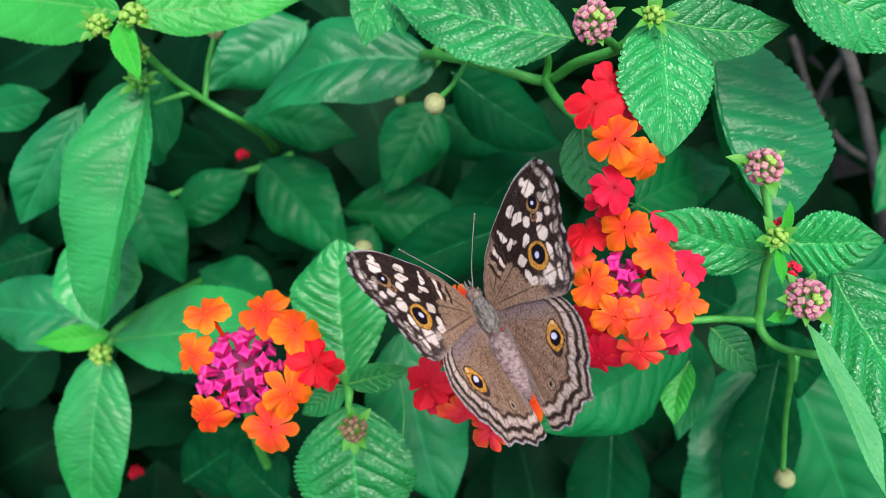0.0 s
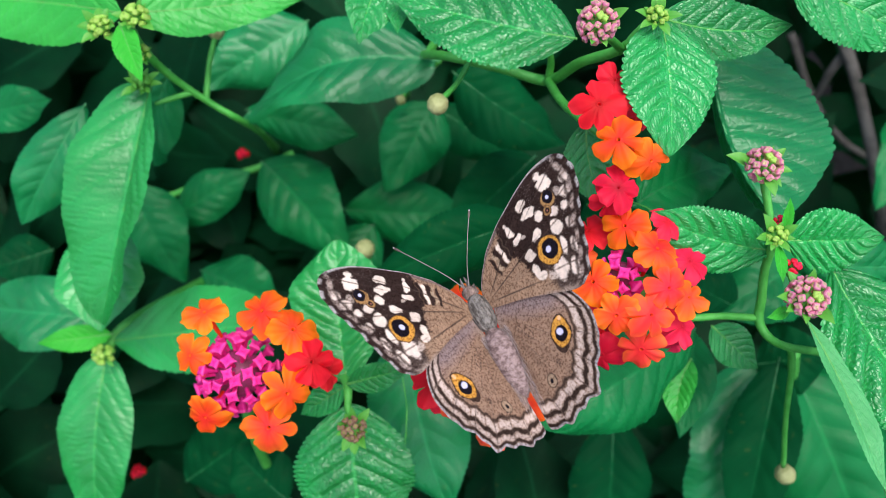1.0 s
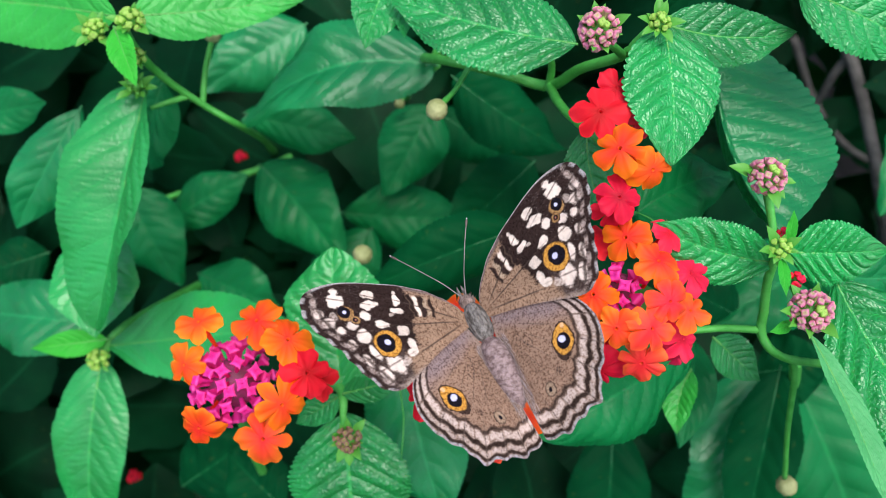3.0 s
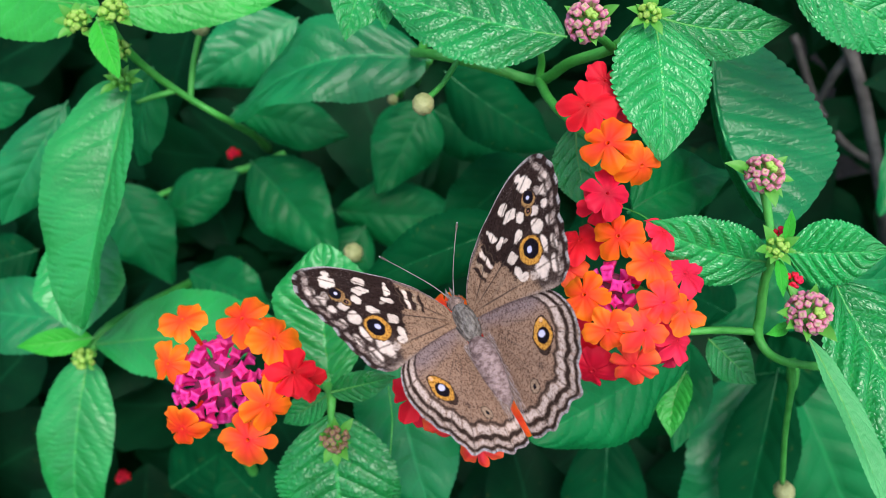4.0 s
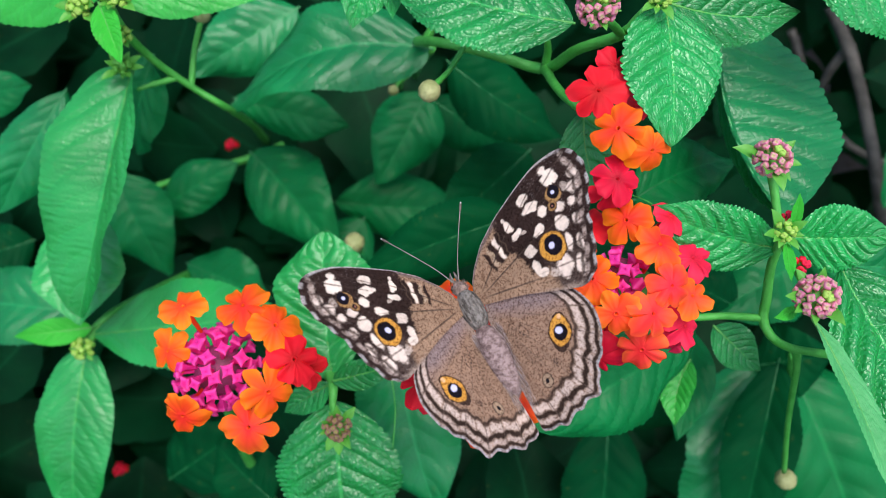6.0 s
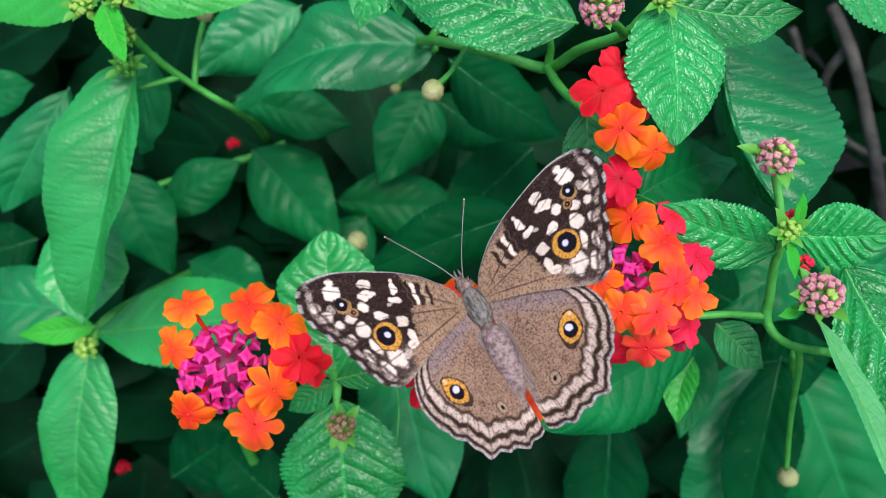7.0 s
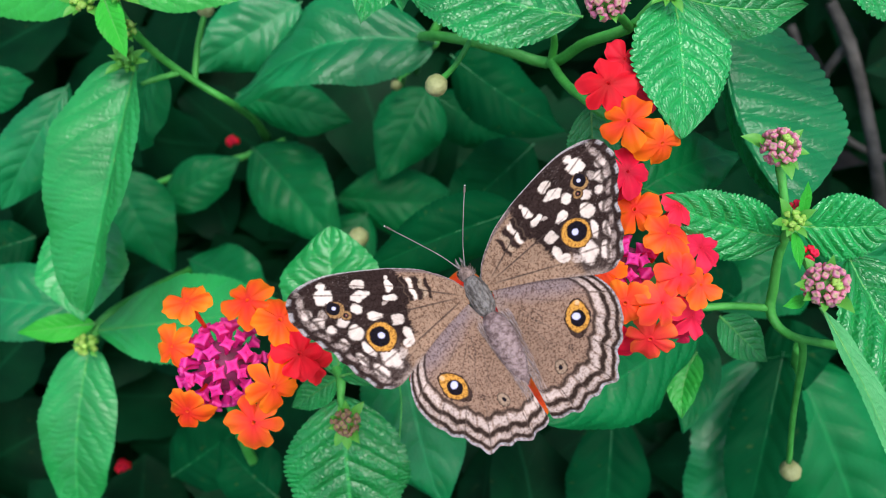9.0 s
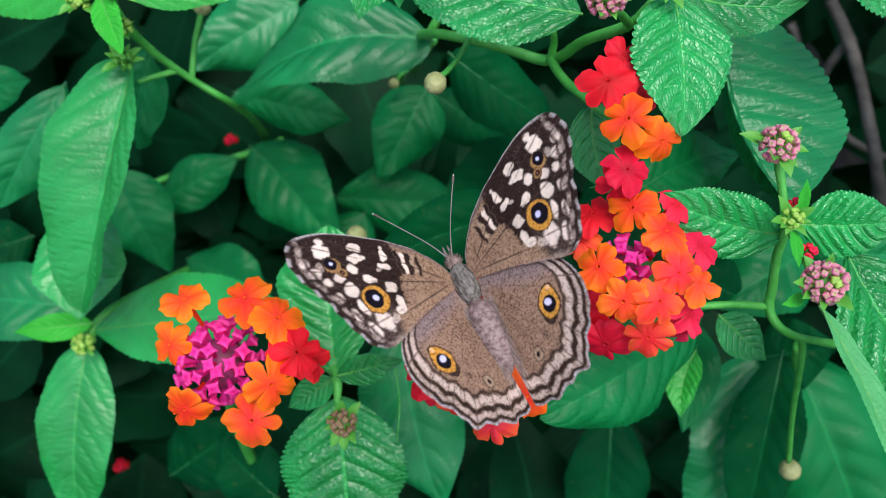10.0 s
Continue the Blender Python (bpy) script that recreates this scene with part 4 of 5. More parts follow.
leaf(BACK_BRANCH, (-89.0, -7.6, -266.2), (-58.2, -19.0, -260.1), 21.3, LEAF_MATURE_SHADED)
leaf(BACK_BRANCH, (-138.7, 0.2, -260.1), (-157.9, -7.3, -254.1), 17.0, LEAF_DEEP_SHADED)
leaf(BACK_BRANCH, (-150.1, 41.9, -235.9), (-123.4, 46.2, -229.9), 14.6, LEAF_MATURE_SHADED)
leaf(BACK_BRANCH, (61.8, 22.0, -211.8), (34.6, 3.4, -217.8), 19.0, LEAF_DEEP_SHADED)
leaf(BACK_BRANCH, (75.9, -17.5, -199.7), (56.5, -8.4, -193.6), 15.9, LEAF_DEEP_SHADED, fold=0.1)
leaf(BACK_BRANCH, (99.0, -2.1, -205.0), (67.2, -19.5, -198.0), 24.0, LEAF_MATURE_SHADED, fold=0.15, roll=10)
leaf(BACK_BRANCH, (86.0, -34.5, -214.0), (104.1, -30.2, -206.0), 20.0, LEAF_DEEP_SHADED, fold=0.15)
berry(BACK_BRANCH, (-16.5, 46.9, -238.4), 1.6, [(-12.3, 51.9, -242.0), (-14.8, 49.6, -239.6), (-16.1, 47.2, -238.4)])
berry(BACK_BRANCH, (-24.7, -0.5, -204.5), 2.6, [(-27.0, -3.0, -242.0), (-26.0, -2.0, -223.8), (-24.9, -0.8, -205.7)])
stem(BACK_BRANCH, [(-109.9, 20.5, -290.4), (-92.0, 26.1, -288.0), (-74.4, 30.5, -285.6), (-60.2, 36.3, -288.0)], [1.1, 1.3, 1.3, 1.5])
bud_cluster(BACK_BRANCH, (-81.4, 37.0, -294.0), 1.9, 6, RED, 1.3, seed=21, label='tiny red spent florets')

LOW_BRANCH = thing('shrub_branch', (95.6, -39.9, -217.8), 'low lantana branch, leaves coloured dark for shade, one pale for sheen', 'shrub branch', 'branches of the shrub')
stem(LOW_BRANCH, [(87.8, -28.4, -193.6), (96.1, -39.5, -215.4), (104.0, -52.2, -254.1), (112.1, -67.1, -326.7)], [1.5, 1.5, 1.6, 2.4])
# leaf tones here come from the darkened greens and the paler sheen green
leaf(LOW_BRANCH, (47.7, -50.6, -225.4), (45.7, -97.1, -235.1), 24.6, LEAF_DEEP_SHADED, fold=0.25)
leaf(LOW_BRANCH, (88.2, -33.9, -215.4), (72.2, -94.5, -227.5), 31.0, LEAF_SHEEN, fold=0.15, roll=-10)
leaf(LOW_BRANCH, (88.0, -32.0, -203.3), (80.0, -85.1, -210.5), 19.0, LEAF_DEEP_SHADED, fold=0.35, roll=25)
leaf(LOW_BRANCH, (98.0, -35.9, -217.8), (127.1, -99.7, -229.9), 37.9, LEAF_MATURE_SHADED, fold=0.3, roll=5, curl=0.5)
leaf(LOW_BRANCH, (77.7, -46.2, -242.0), (50.4, -54.6, -248.0), 19.8, LEAF_DEEP_SHADED)
leaf(LOW_BRANCH, (17.5, -65.6, -248.0), (36.7, -95.2, -254.1), 22.2, LEAF_DEEP_SHADED)
leaf(LOW_BRANCH, (-90.6, -78.4, -254.1), (-62.8, -58.3, -248.0), 24.0, LEAF_DEEP_SHADED)
leaf(LOW_BRANCH, (-51.5, -77.7, -229.9), (-70.2, -62.4, -235.9), 20.6, LEAF_DEEP_SHADED)
bud_cluster(LOW_BRANCH, (63.4, -85.1, -260.1), 2.7, 7, RED, 1.7, seed=22, label='small red buds')
bud_cluster(LOW_BRANCH, (-109.6, -77.0, -260.1), 1.7, 5, RED, 1.5, seed=23, label='small red buds')

CORNER_BRANCH = thing('shrub_branch', (104.3, 60.0, -169.4), 'lantana leaf on a stem beside dry twigs', 'shrub branch', 'branches of the shrub')
stem(CORNER_BRANCH, [(57.3, 44.8, -125.8), (71.5, 51.5, -135.5), (119.8, 61.6, -181.5), (216.8, 67.4, -314.6)], [1.1, 1.3, 1.3, 1.7])
leaf(CORNER_BRANCH, (57.3, 44.6, -125.8), (82.4, 34.0, -130.7), 13.2, LEAF_FRESH, bend=-0.03, roll=10)
leaf(CORNER_BRANCH, (160.2, 45.1, -254.1), (136.5, 10.9, -242.0), 20.1, LEAF_MATURE_SHADED)

TWIG = thing('dry_twig', (180.0, 25.9, -317.0), 'grey-brown bare dry twig in the shade', 'twig', 'dry twigs')
stem(TWIG, [(159.7, 98.3, -317.0), (167.2, 81.9, -317.0), (171.7, 60.5, -314.6), (181.3, 28.6, -320.6), (210.1, -7.8, -363.0)], [2.4, 2.6, 2.4, 2.6, 3.1], STEM_WOODY, name='twig', count=40)
stem(TWIG, [(169.0, 83.1, -317.0), (165.0, 74.8, -326.7), (164.9, 66.4, -338.8)], [2.2, 1.9, 1.4], STEM_WOODY, name='side_twig')

TWIG_B = thing('dry_twig', (191.4, 48.4, -363.0), 'thin grey-brown bare twig in the shade', 'twig', 'dry twigs')
stem(TWIG_B, [(164.7, 101.8, -363.0), (181.2, 72.1, -375.1), (191.4, 48.4, -363.0), (219.9, 38.9, -375.1)], [1.9, 1.9, 1.6, 1.4], STEM_WOODY, name='twig')


# ---- butterfly ----
def outline(points, count, scallop=0.0, waves=0, lo=0.0, hi=1.0):
    """A wing's rim through its corners, with a scalloped stretch between lo and hi."""
    line = curve3([(x, y, 0) for x, y in points], count)[:, :2]
    u = np.linspace(0, 1, count)
    out = line - line.mean(0)
    out /= np.linalg.norm(out, axis=1)[:, None]
    inside = np.clip((u - lo) / 0.04, 0, 1) * np.clip((hi - u) / 0.04, 0, 1)
    return line + out * (scallop * inside * np.cos(2 * math.pi * waves * (u - lo) / (hi - lo)))[:, None], u


def blob(x, y, cx, cy, rx, ry, turn=0.0, soft=0.25):
    c, s = math.cos(radians(turn)), math.sin(radians(turn))
    dx, dy = x - cx, y - cy
    d = np.sqrt(((c * dx + s * dy) / rx) ** 2 + ((c * dy - s * dx) / ry) ** 2)
    return np.clip((1 + soft / 2 - d) / soft, 0, 1)


def band(v, a, b, soft):
    return np.clip((v - a) / soft + 0.5, 0, 1) * np.clip((b - v) / soft + 0.5, 0, 1)


def wobble(x, y, f, seed):
    return np.array([noise.noise((a * f + seed, b * f, seed * 0.7)) for a, b in zip(x, y)])


def over(base, colour, fac):
    return base + (np.array(colour) - base) * np.clip(fac, 0, 1)[:, None]


CREAM, DARK, BROWN = (0.70, 0.57, 0.49), (0.027, 0.015, 0.013), (0.290, 0.182, 0.122)
INK = (0.030, 0.018, 0.014)
FORE = [(0.0, 2.6), (1.6, 4.9), (5.3, 7.8), (9.0, 9.5), (13.0, 10.8), (17.0, 11.8), (20.2, 12.3), (23.4, 12.0), (25.4, 10.9), (26.2, 9.0), (26.0, 6.4), (24.6, 3.9), (23.2, 1.5), (22.2, -0.9), (21.0, -3.5), (19.2, -5.8), (16.6, -6.35), (12.6, -4.6), (7.5, -2.2), (0.4, 0.4)]
HIND = [(0.6, 0.4), (5.0, -0.4), (11.0, -2.7), (14.2, -5.5), (15.6, -8.9), (15.3, -11.8), (14.1, -14.3), (12.3, -16.2), (10.8, -17.9), (9.7, -19.8), (7.2, -20.1), (5.0, -20.5), (2.4, -21.1), (0.4, -20.5), (-1.3, -20.1), (-1.1, -16.0), (-0.9, -11.4), (-0.5, -5.0), (0.0, -1.2)]


def wing_sheet(rim, root, rings):
    """Points fanned out from the wing's root to its rim: places in millimetres, share of the way out, place along the rim."""
    share = np.linspace(0, 1, rings) ** 0.8
    pts = root + share[:, None, None] * (rim[None] - root)
    return pts.reshape(-1, 2), np.repeat(share, len(rim))


def veins(x, y, root, angles, width):
    """Dark lines that run out from the root at the given angles."""
    a = np.degrees(np.arctan2(y - root[1], x - root[0]))
    r = np.hypot(x - root[0], y - root[1])
    out = np.zeros(len(x))
    for k in angles:
        out = np.maximum(out, np.clip(1.3 - np.abs(a - k) * r * 0.01745 / width, 0, 1))
    return out


def fore_pattern(x, y, share, u):
    w = wobble(x, y, 0.45, 3.0)
    fine = wobble(x, y, 1.6, 8.0)
    crumb = wobble(x, y, 4.5, 14.0)
    col = np.tile(np.array(BROWN), (len(x), 1))
    # grey-brown costa, tan towards the root
    col = over(col, (0.16, 0.115, 0.105), np.clip((share - 0.80) / 0.1, 0, 1) * np.clip((0.40 - u) / 0.03, 0, 1))
    # the outer half is dark, with a ragged inner border
    far = x + 0.16 * (y - 4.0) + 0.5 * w + 0.7 * fine + 0.5 * crumb
    low = y + 0.30 * np.clip(x - 11.0, 0, 9) + 0.5 * fine + 0.4 * crumb
    col = over(col, DARK, np.clip((far - 9.8) / 0.6, 0, 1) * np.clip((low + 1.1) / 1.0, 0, 1))
    col = over(col, (0.060, 0.040, 0.034), np.clip((x - 13.2) / 1.2 + 0.4 * fine, 0, 1) * np.clip((1.6 - low) / 1.2, 0, 1))
    # bars across the cell
    slant = x + 0.10 * (y - 5.4) + 0.16 * fine + 0.14 * np.sin(y * 3.1) + 0.10 * crumb
    for c, shade, half, lo, hi in ((9.2, (0.15, 0.10, 0.07), 0.7, 4.1, 7.9), (9.75, DARK, 0.52, 3.7, 8.4), (8.80, DARK, 0.34, 3.8, 7.9), (8.05, CREAM, 0.34, 3.8, 7.5), (7.12, DARK, 0.50, 3.4, 7.3), (6.35, (0.33, 0.235, 0.165), 0.36, 3.6, 6.8), (5.5, DARK, 0.28, 3.1, 6.6)):
        col = over(col, shade, band(slant, c - half, c + half, 0.22) * band(y + 0.3 * fine, lo, hi, 0.35))
    # pale spots
    xs, ys = x + 0.36 * wobble(x, y, 0.9, 31.0) + 0.16 * crumb, y + 0.36 * wobble(x, y, 0.9, 21.0) + 0.14 * wobble(x, y, 4.5, 17.0)
    for cx, cy, rx, ry, t, k in (
        (20.2, 10.9, 0.85, 0.8, 0, 1), (20.5, 9.4, 1.45, 1.1, 10, 1), (21.3, 8.9, 0.8, 0.8, 0, 0.9), (15.2, 9.25, 1.15, 0.82, 24, 1), (15.85, 7.45, 1.65, 0.82, -4, 1),
        (17.1, 5.8, 0.95, 0.9, 20, 1), (15.25, 4.0, 1.2, 0.75, 20, 1), (18.8, 2.68, 1.25, 1.3, 0, 1), (12.3, 2.28, 1.1, 0.95, 20, 1), (11.95, -0.4, 0.78, 1.5, -8, 1), (12.4, -1.5, 1.0, 0.7, 0, 0.95),
        (11.2, 7.35, 0.8, 0.9, 20, 1), (11.75, 5.65, 1.2, 0.72, 20, 1), (10.9, 8.5, 0.5, 0.5, 0, 0.8), (12.9, 5.1, 0.5, 0.35, 0, 0.5)):
        col = over(col, CREAM, k * blob(xs, ys, cx, cy, rx * 0.88, ry * 0.9, t, 0.2))
    for cx, cy, rx, ry, t, k in (
        (23.87, 7.95, 0.8, 0.8, 0, 0.95), (23.05, 6.05, 1.1, 0.95, 0, 1), (22.0, 4.4, 0.85, 0.8, 0, 0.9), (19.95, 4.8, 0.95, 0.75, 0, 0.9), (21.0, 1.95, 0.75, 0.95, -20, 0.7),
        (18.35, -0.05, 0.75, 1.35, -22, 0.95), (19.85, -1.05, 0.62, 1.35, -22, 0.9), (16.0, -2.5, 1.35, 1.85, -28, 0.95), (18.1, -3.7, 0.85, 1.5, -28, 0.95), (14.0, -2.4, 0.8, 0.9, 0, 0.5), (23.9, 9.7, 0.65, 0.55, 0, 0.45), (24.0, 10.9, 0.6, 0.45, 0, 0.35), (21.9, 6.9, 0.5, 0.7, 0, 0.45)):
        col = over(col, (0.68, 0.545, 0.475), min(1, k * 1.12) * blob(xs, ys, cx, cy, rx * 0.92, ry * 0.92, t, 0.28))
    # scattered pale scales in the dark
    col = over(col, (0.42, 0.35, 0.34), np.clip((wobble(x, y, 5.5, 61.0) - 0.5) * 5, 0, 0.35) * np.clip((x - 13) / 4, 0, 1))
    # the hind margin is plain tan
    col = over(col, (0.30, 0.225, 0.19), 0.85 * np.clip((-(y + 0.335 * x) + 0.2 + 0.3 * fine) / 0.7, 0, 1) * np.clip((17.5 - x) / 2, 0, 1))
    # margin lines and fringe on the outer edge
    outer = np.clip((u - 0.40) / 0.03, 0, 1) * np.clip((0.83 - u) / 0.03, 0, 1)
    sh = share + 0.008 * w + 0.008 * fine
    cell = np.clip(1.5 * np.abs(np.sin(u * 62 + 0.6)) - 0.2, 0, 1)
    col = over(col, DARK, outer * band(sh, 0.885, 0.912, 0.014) * 0.8)
    col = over(col, (0.36, 0.275, 0.245), outer * band(sh, 0.916, 0.948, 0.014) * cell * 0.8)
    col = over(col, DARK, outer * band(sh, 0.953, 0.978, 0.01))
    dash = np.clip(np.sin(u * 118 + 0.7) * 1.6 + 0.55 + 0.6 * fine, 0, 1)
    col = over(col, (0.34, 0.31, 0.31), outer * band(share, 0.978, 1.1, 0.01) * dash)
    col = over(col, (0.045, 0.028, 0.023), veins(x, y, (0.5, 1.4), (-20, -13.5, -6.5, 0.5, 6.5, 12.5, 17.5, 22, 27), 0.15) * np.clip((share - 0.5) * 4, 0, 1) * 0.65)
    col = col * (1 + 0.22 * wobble(x, y, 0.22, 40.0)[:, None])
    col = over(col, (0.05, 0.034, 0.028), veins(x, y, (0.5, 1.4), (-16.5, 8.5, 29), 0.15) * np.clip(share * 6, 0, 1) * np.clip((0.66 - share) * 5, 0, 1) * 0.8)
    lead = np.clip((0.40 - u) / 0.03, 0, 1) * band(share, 0.975, 1.1, 0.012)
    col = over(col, (0.36, 0.33, 0.33), lead)
    return col * (1 + 0.2 * fine[:, None])


def hind_pattern(x, y, share, u):
    w = wobble(x, y, 0.4, 5.0)
    fine = wobble(x, y, 1.7, 11.0)
    crumb = wobble(x, y, 4.5, 24.0)
    col = np.tile(np.array((0.258, 0.160, 0.112)), (len(x), 1))
    # smooth mauve-grey front edge, silky inner edge
    col = over(col, (0.235, 0.170, 0.168), np.clip((y + 0.46 * x + 2.7 + 0.6 * w) / 2.6, 0, 1))
    col = over(col, (0.30, 0.225, 0.20), np.clip((2.2 - x + 0.1 * y) / 1.6, 0, 1) * 0.6)
    outer = np.clip((u - 0.135) / 0.03, 0, 1) * np.clip((0.80 - u) / 0.02, 0, 1)
    arc = np.abs(np.sin(math.pi * 13.2 * u))
    s = share + 0.014 * w + 0.008 * fine + 0.006 * crumb + 0.011 * (arc - 0.6) * np.clip((0.96 - share) * 12, 0, 1)
    col = over(col, (0.34, 0.26, 0.225), outer * band(s, 0.79, 0.99, 0.03) * 0.5)
    col = over(col, INK, outer * band(s, 0.768, 0.796, 0.018) * 0.92)
    gap = 1 - 0.95 * np.clip(1.5 - np.abs(((u * 13.2) % 1.0) - 0.06) / 0.05, 0, 1)
    col = over(col, (0.47, 0.365, 0.32), outer * band(s, 0.806, 0.860, 0.014) * 0.95 * gap)
    col = over(col, INK, outer * band(s, 0.868, 0.906, 0.014))
    col = over(col, (0.41, 0.32, 0.285), outer * band(s, 0.915, 0.944, 0.014) * 0.9 * gap)
    col = over(col, INK, outer * band(s, 0.950, 0.982, 0.012))
    col = over(col, (0.33, 0.31, 0.33), np.clip((u - 0.16) / 0.04, 0, 1) * np.clip((0.79 - u) / 0.02, 0, 1) * band(share + 0.006 * crumb, 0.981, 1.1, 0.008) * np.clip(0.75 + 0.7 * fine, 0.3, 1))
    col = over(col, (0.085, 0.06, 0.05), veins(x, y, (0.4, -0.6), (-30, -43, -55, -66, -76, -85), 0.12) * np.clip((share - 0.6) * 4, 0, 1) * 0.7)
    col = col * (1 + 0.24 * wobble(x, y, 0.2, 50.0)[:, None])
    col = over(col, (0.09, 0.062, 0.05), veins(x, y, (0.4, -0.6), (-24, -36, -49, -60, -71), 0.09) * np.clip(share * 4 - 0.4, 0, 1) * np.clip((0.7 - share) * 5, 0, 1) * 0.5)
    # broken dark loops near the root, a faint dot between the eyespots
    xr, yr = x + 0.25 * fine, y + 0.25 * w
    for cx, cy, rx, ry, t in ((4.25, -6.65, 0.6, 1.25, 15), (3.0, -5.2, 0.4, 0.7, 20)):
        ring = blob(xr, yr, cx, cy, rx, ry, t, 0.3) - blob(xr, yr, cx, cy, rx * 0.66, ry * 0.8, t, 0.3)
        col = over(col, (0.05, 0.03, 0.025), ring * np.clip(0.7 + 2 * crumb, 0, 1))
    col = over(col, (0.06, 0.036, 0.03), 0.8 * blob(xr, yr, 6.15, -13.15, 0.55, 0.6, 0, 0.6) * np.clip(0.4 + 3 * crumb, 0, 1))
    return col * (1 + 0.2 * fine[:, None])


def wing_lift(x, y):
    """The wing's gentle camber and pleats, in millimetres."""
    r = np.hypot(x, y)
    a = np.arctan2(y, x)
    return 0.5 * np.sin(np.clip(r / 26, 0, 1) * math.pi) * 0.8 + 0.05 * np.sin(a * 34) * np.clip(r / 10, 0, 1)


SHEETS = {}


def wing_part(insect, name, rim_points, root, side, height, pattern, label, **scallop):
    cols, rings = 440, 165
    if name not in SHEETS:
        rim, u = outline(rim_points, cols, **scallop)
        pts, share = wing_sheet(rim, np.array(root), rings)
        x, y = pts.T
        SHEETS[name] = (x, y, pattern(x, y, share, np.tile(u, rings)))
    x, y, col = SHEETS[name]
    z = wing_lift(x, y) + height
    verts = np.c_[x * side, y, z] * MM
    faces = grid_faces(rings, cols)
    if side < 0:
        faces = [f[::-1] for f in faces]
    return part(name, mesh_of(name, verts, faces, None, np.clip(col, 0.003, 0.95)), WING, insect, label)


def eyespot(wing, x, y, side, height, layers, turn=0.0):
    """One patch of scales in uneven rings, from the rim in to the pupil; it follows the wing's camber."""
    around, rings = 72, 34
    c, s = math.cos(radians(turn)), math.sin(radians(turn))
    a, r = np.meshgrid(np.arange(around) * 2 * math.pi / around, np.linspace(1, 0.02, rings))
    a, r = a.ravel(), r.ravel()

    def reach(shape, angle):
        rx, ry, dx, dy, top, foot = shape
        far = 1 / np.sqrt((np.cos(angle) / rx) ** 2 + (np.sin(angle) / ry) ** 2)
        return far * (1 + top * np.clip(np.sin(angle), 0, 1) ** 9 + foot * np.clip(-np.sin(angle), 0, 1) ** 9)

    first = layers[0][1:]
    px, py = first[2] + reach(first, a) * r * np.cos(a), first[3] + reach(first, a) * r * np.sin(a)
    rag = 0.09 * wobble(px + x, py + y, 1.3, 71.0) + 0.07 * wobble(px + x, py + y, 4.0, 75.0)
    col = np.tile(np.array(layers[0][0]), (len(px), 1))
    for shade, *shape in layers[1:]:
        qx, qy = px - shape[2], py - shape[3]
        d = np.hypot(qx, qy) / reach(shape, np.arctan2(qy, qx))
        soft = 0.10 if shape[0] > 0.9 else 0.35
        col = over(col, shade, (1 - d + rag * min(1.0, 1.2 / shape[0])) / soft + 0.5)
    edge = 1 + np.where(r > 0.99, 0.10 * wobble(px * 3, py * 3, 1.0, 5.0), 0)
    wx, wy = x + c * px * edge - s * py * edge, y + s * px * edge + c * py * edge
    z = wing_lift(wx, wy) + height + np.where(r > 0.99, 0.0, 0.035)
    faces = grid_faces(rings, around, True)
    faces.append(tuple((rings - 1) * around + k for k in range(around)))
    if side < 0:
        faces = [f[::-1] for f in faces]
    me = mesh_of("eyespot", np.c_[wx * side, wy, z] * MM, faces, None, np.clip(col, 0.003, 0.95))
    return part("eyespot", me, WING, wing, "ringed eyespot")


def hairs(points, normals, length, rng, lean, w=0.04):
    """Fine tapering hairs as one mesh."""
    verts, faces = [], []
    for p, n in zip(points, normals):
        d = n * 0.55 + np.array(lean) + np.array([rng.uniform(-0.4, 0.4) for _ in range(3)])
        d /= np.linalg.norm(d)
        s = np.cross(d, (0.3, 0.5, 0.8))
        s /= np.linalg.norm(s)
        l = length * rng.uniform(0.5, 1.2)
        k = len(verts)
        e = np.cross(d, s)
        verts += [p + s * w, p - s * w * 0.5 + e * w, p - s * w * 0.5 - e * w, p + d * l + n * -0.1]
        faces += [(k, k + 1, k + 3), (k + 1, k + 2, k + 3), (k + 2, k, k + 3)]
    return np.array(verts) * MM, faces


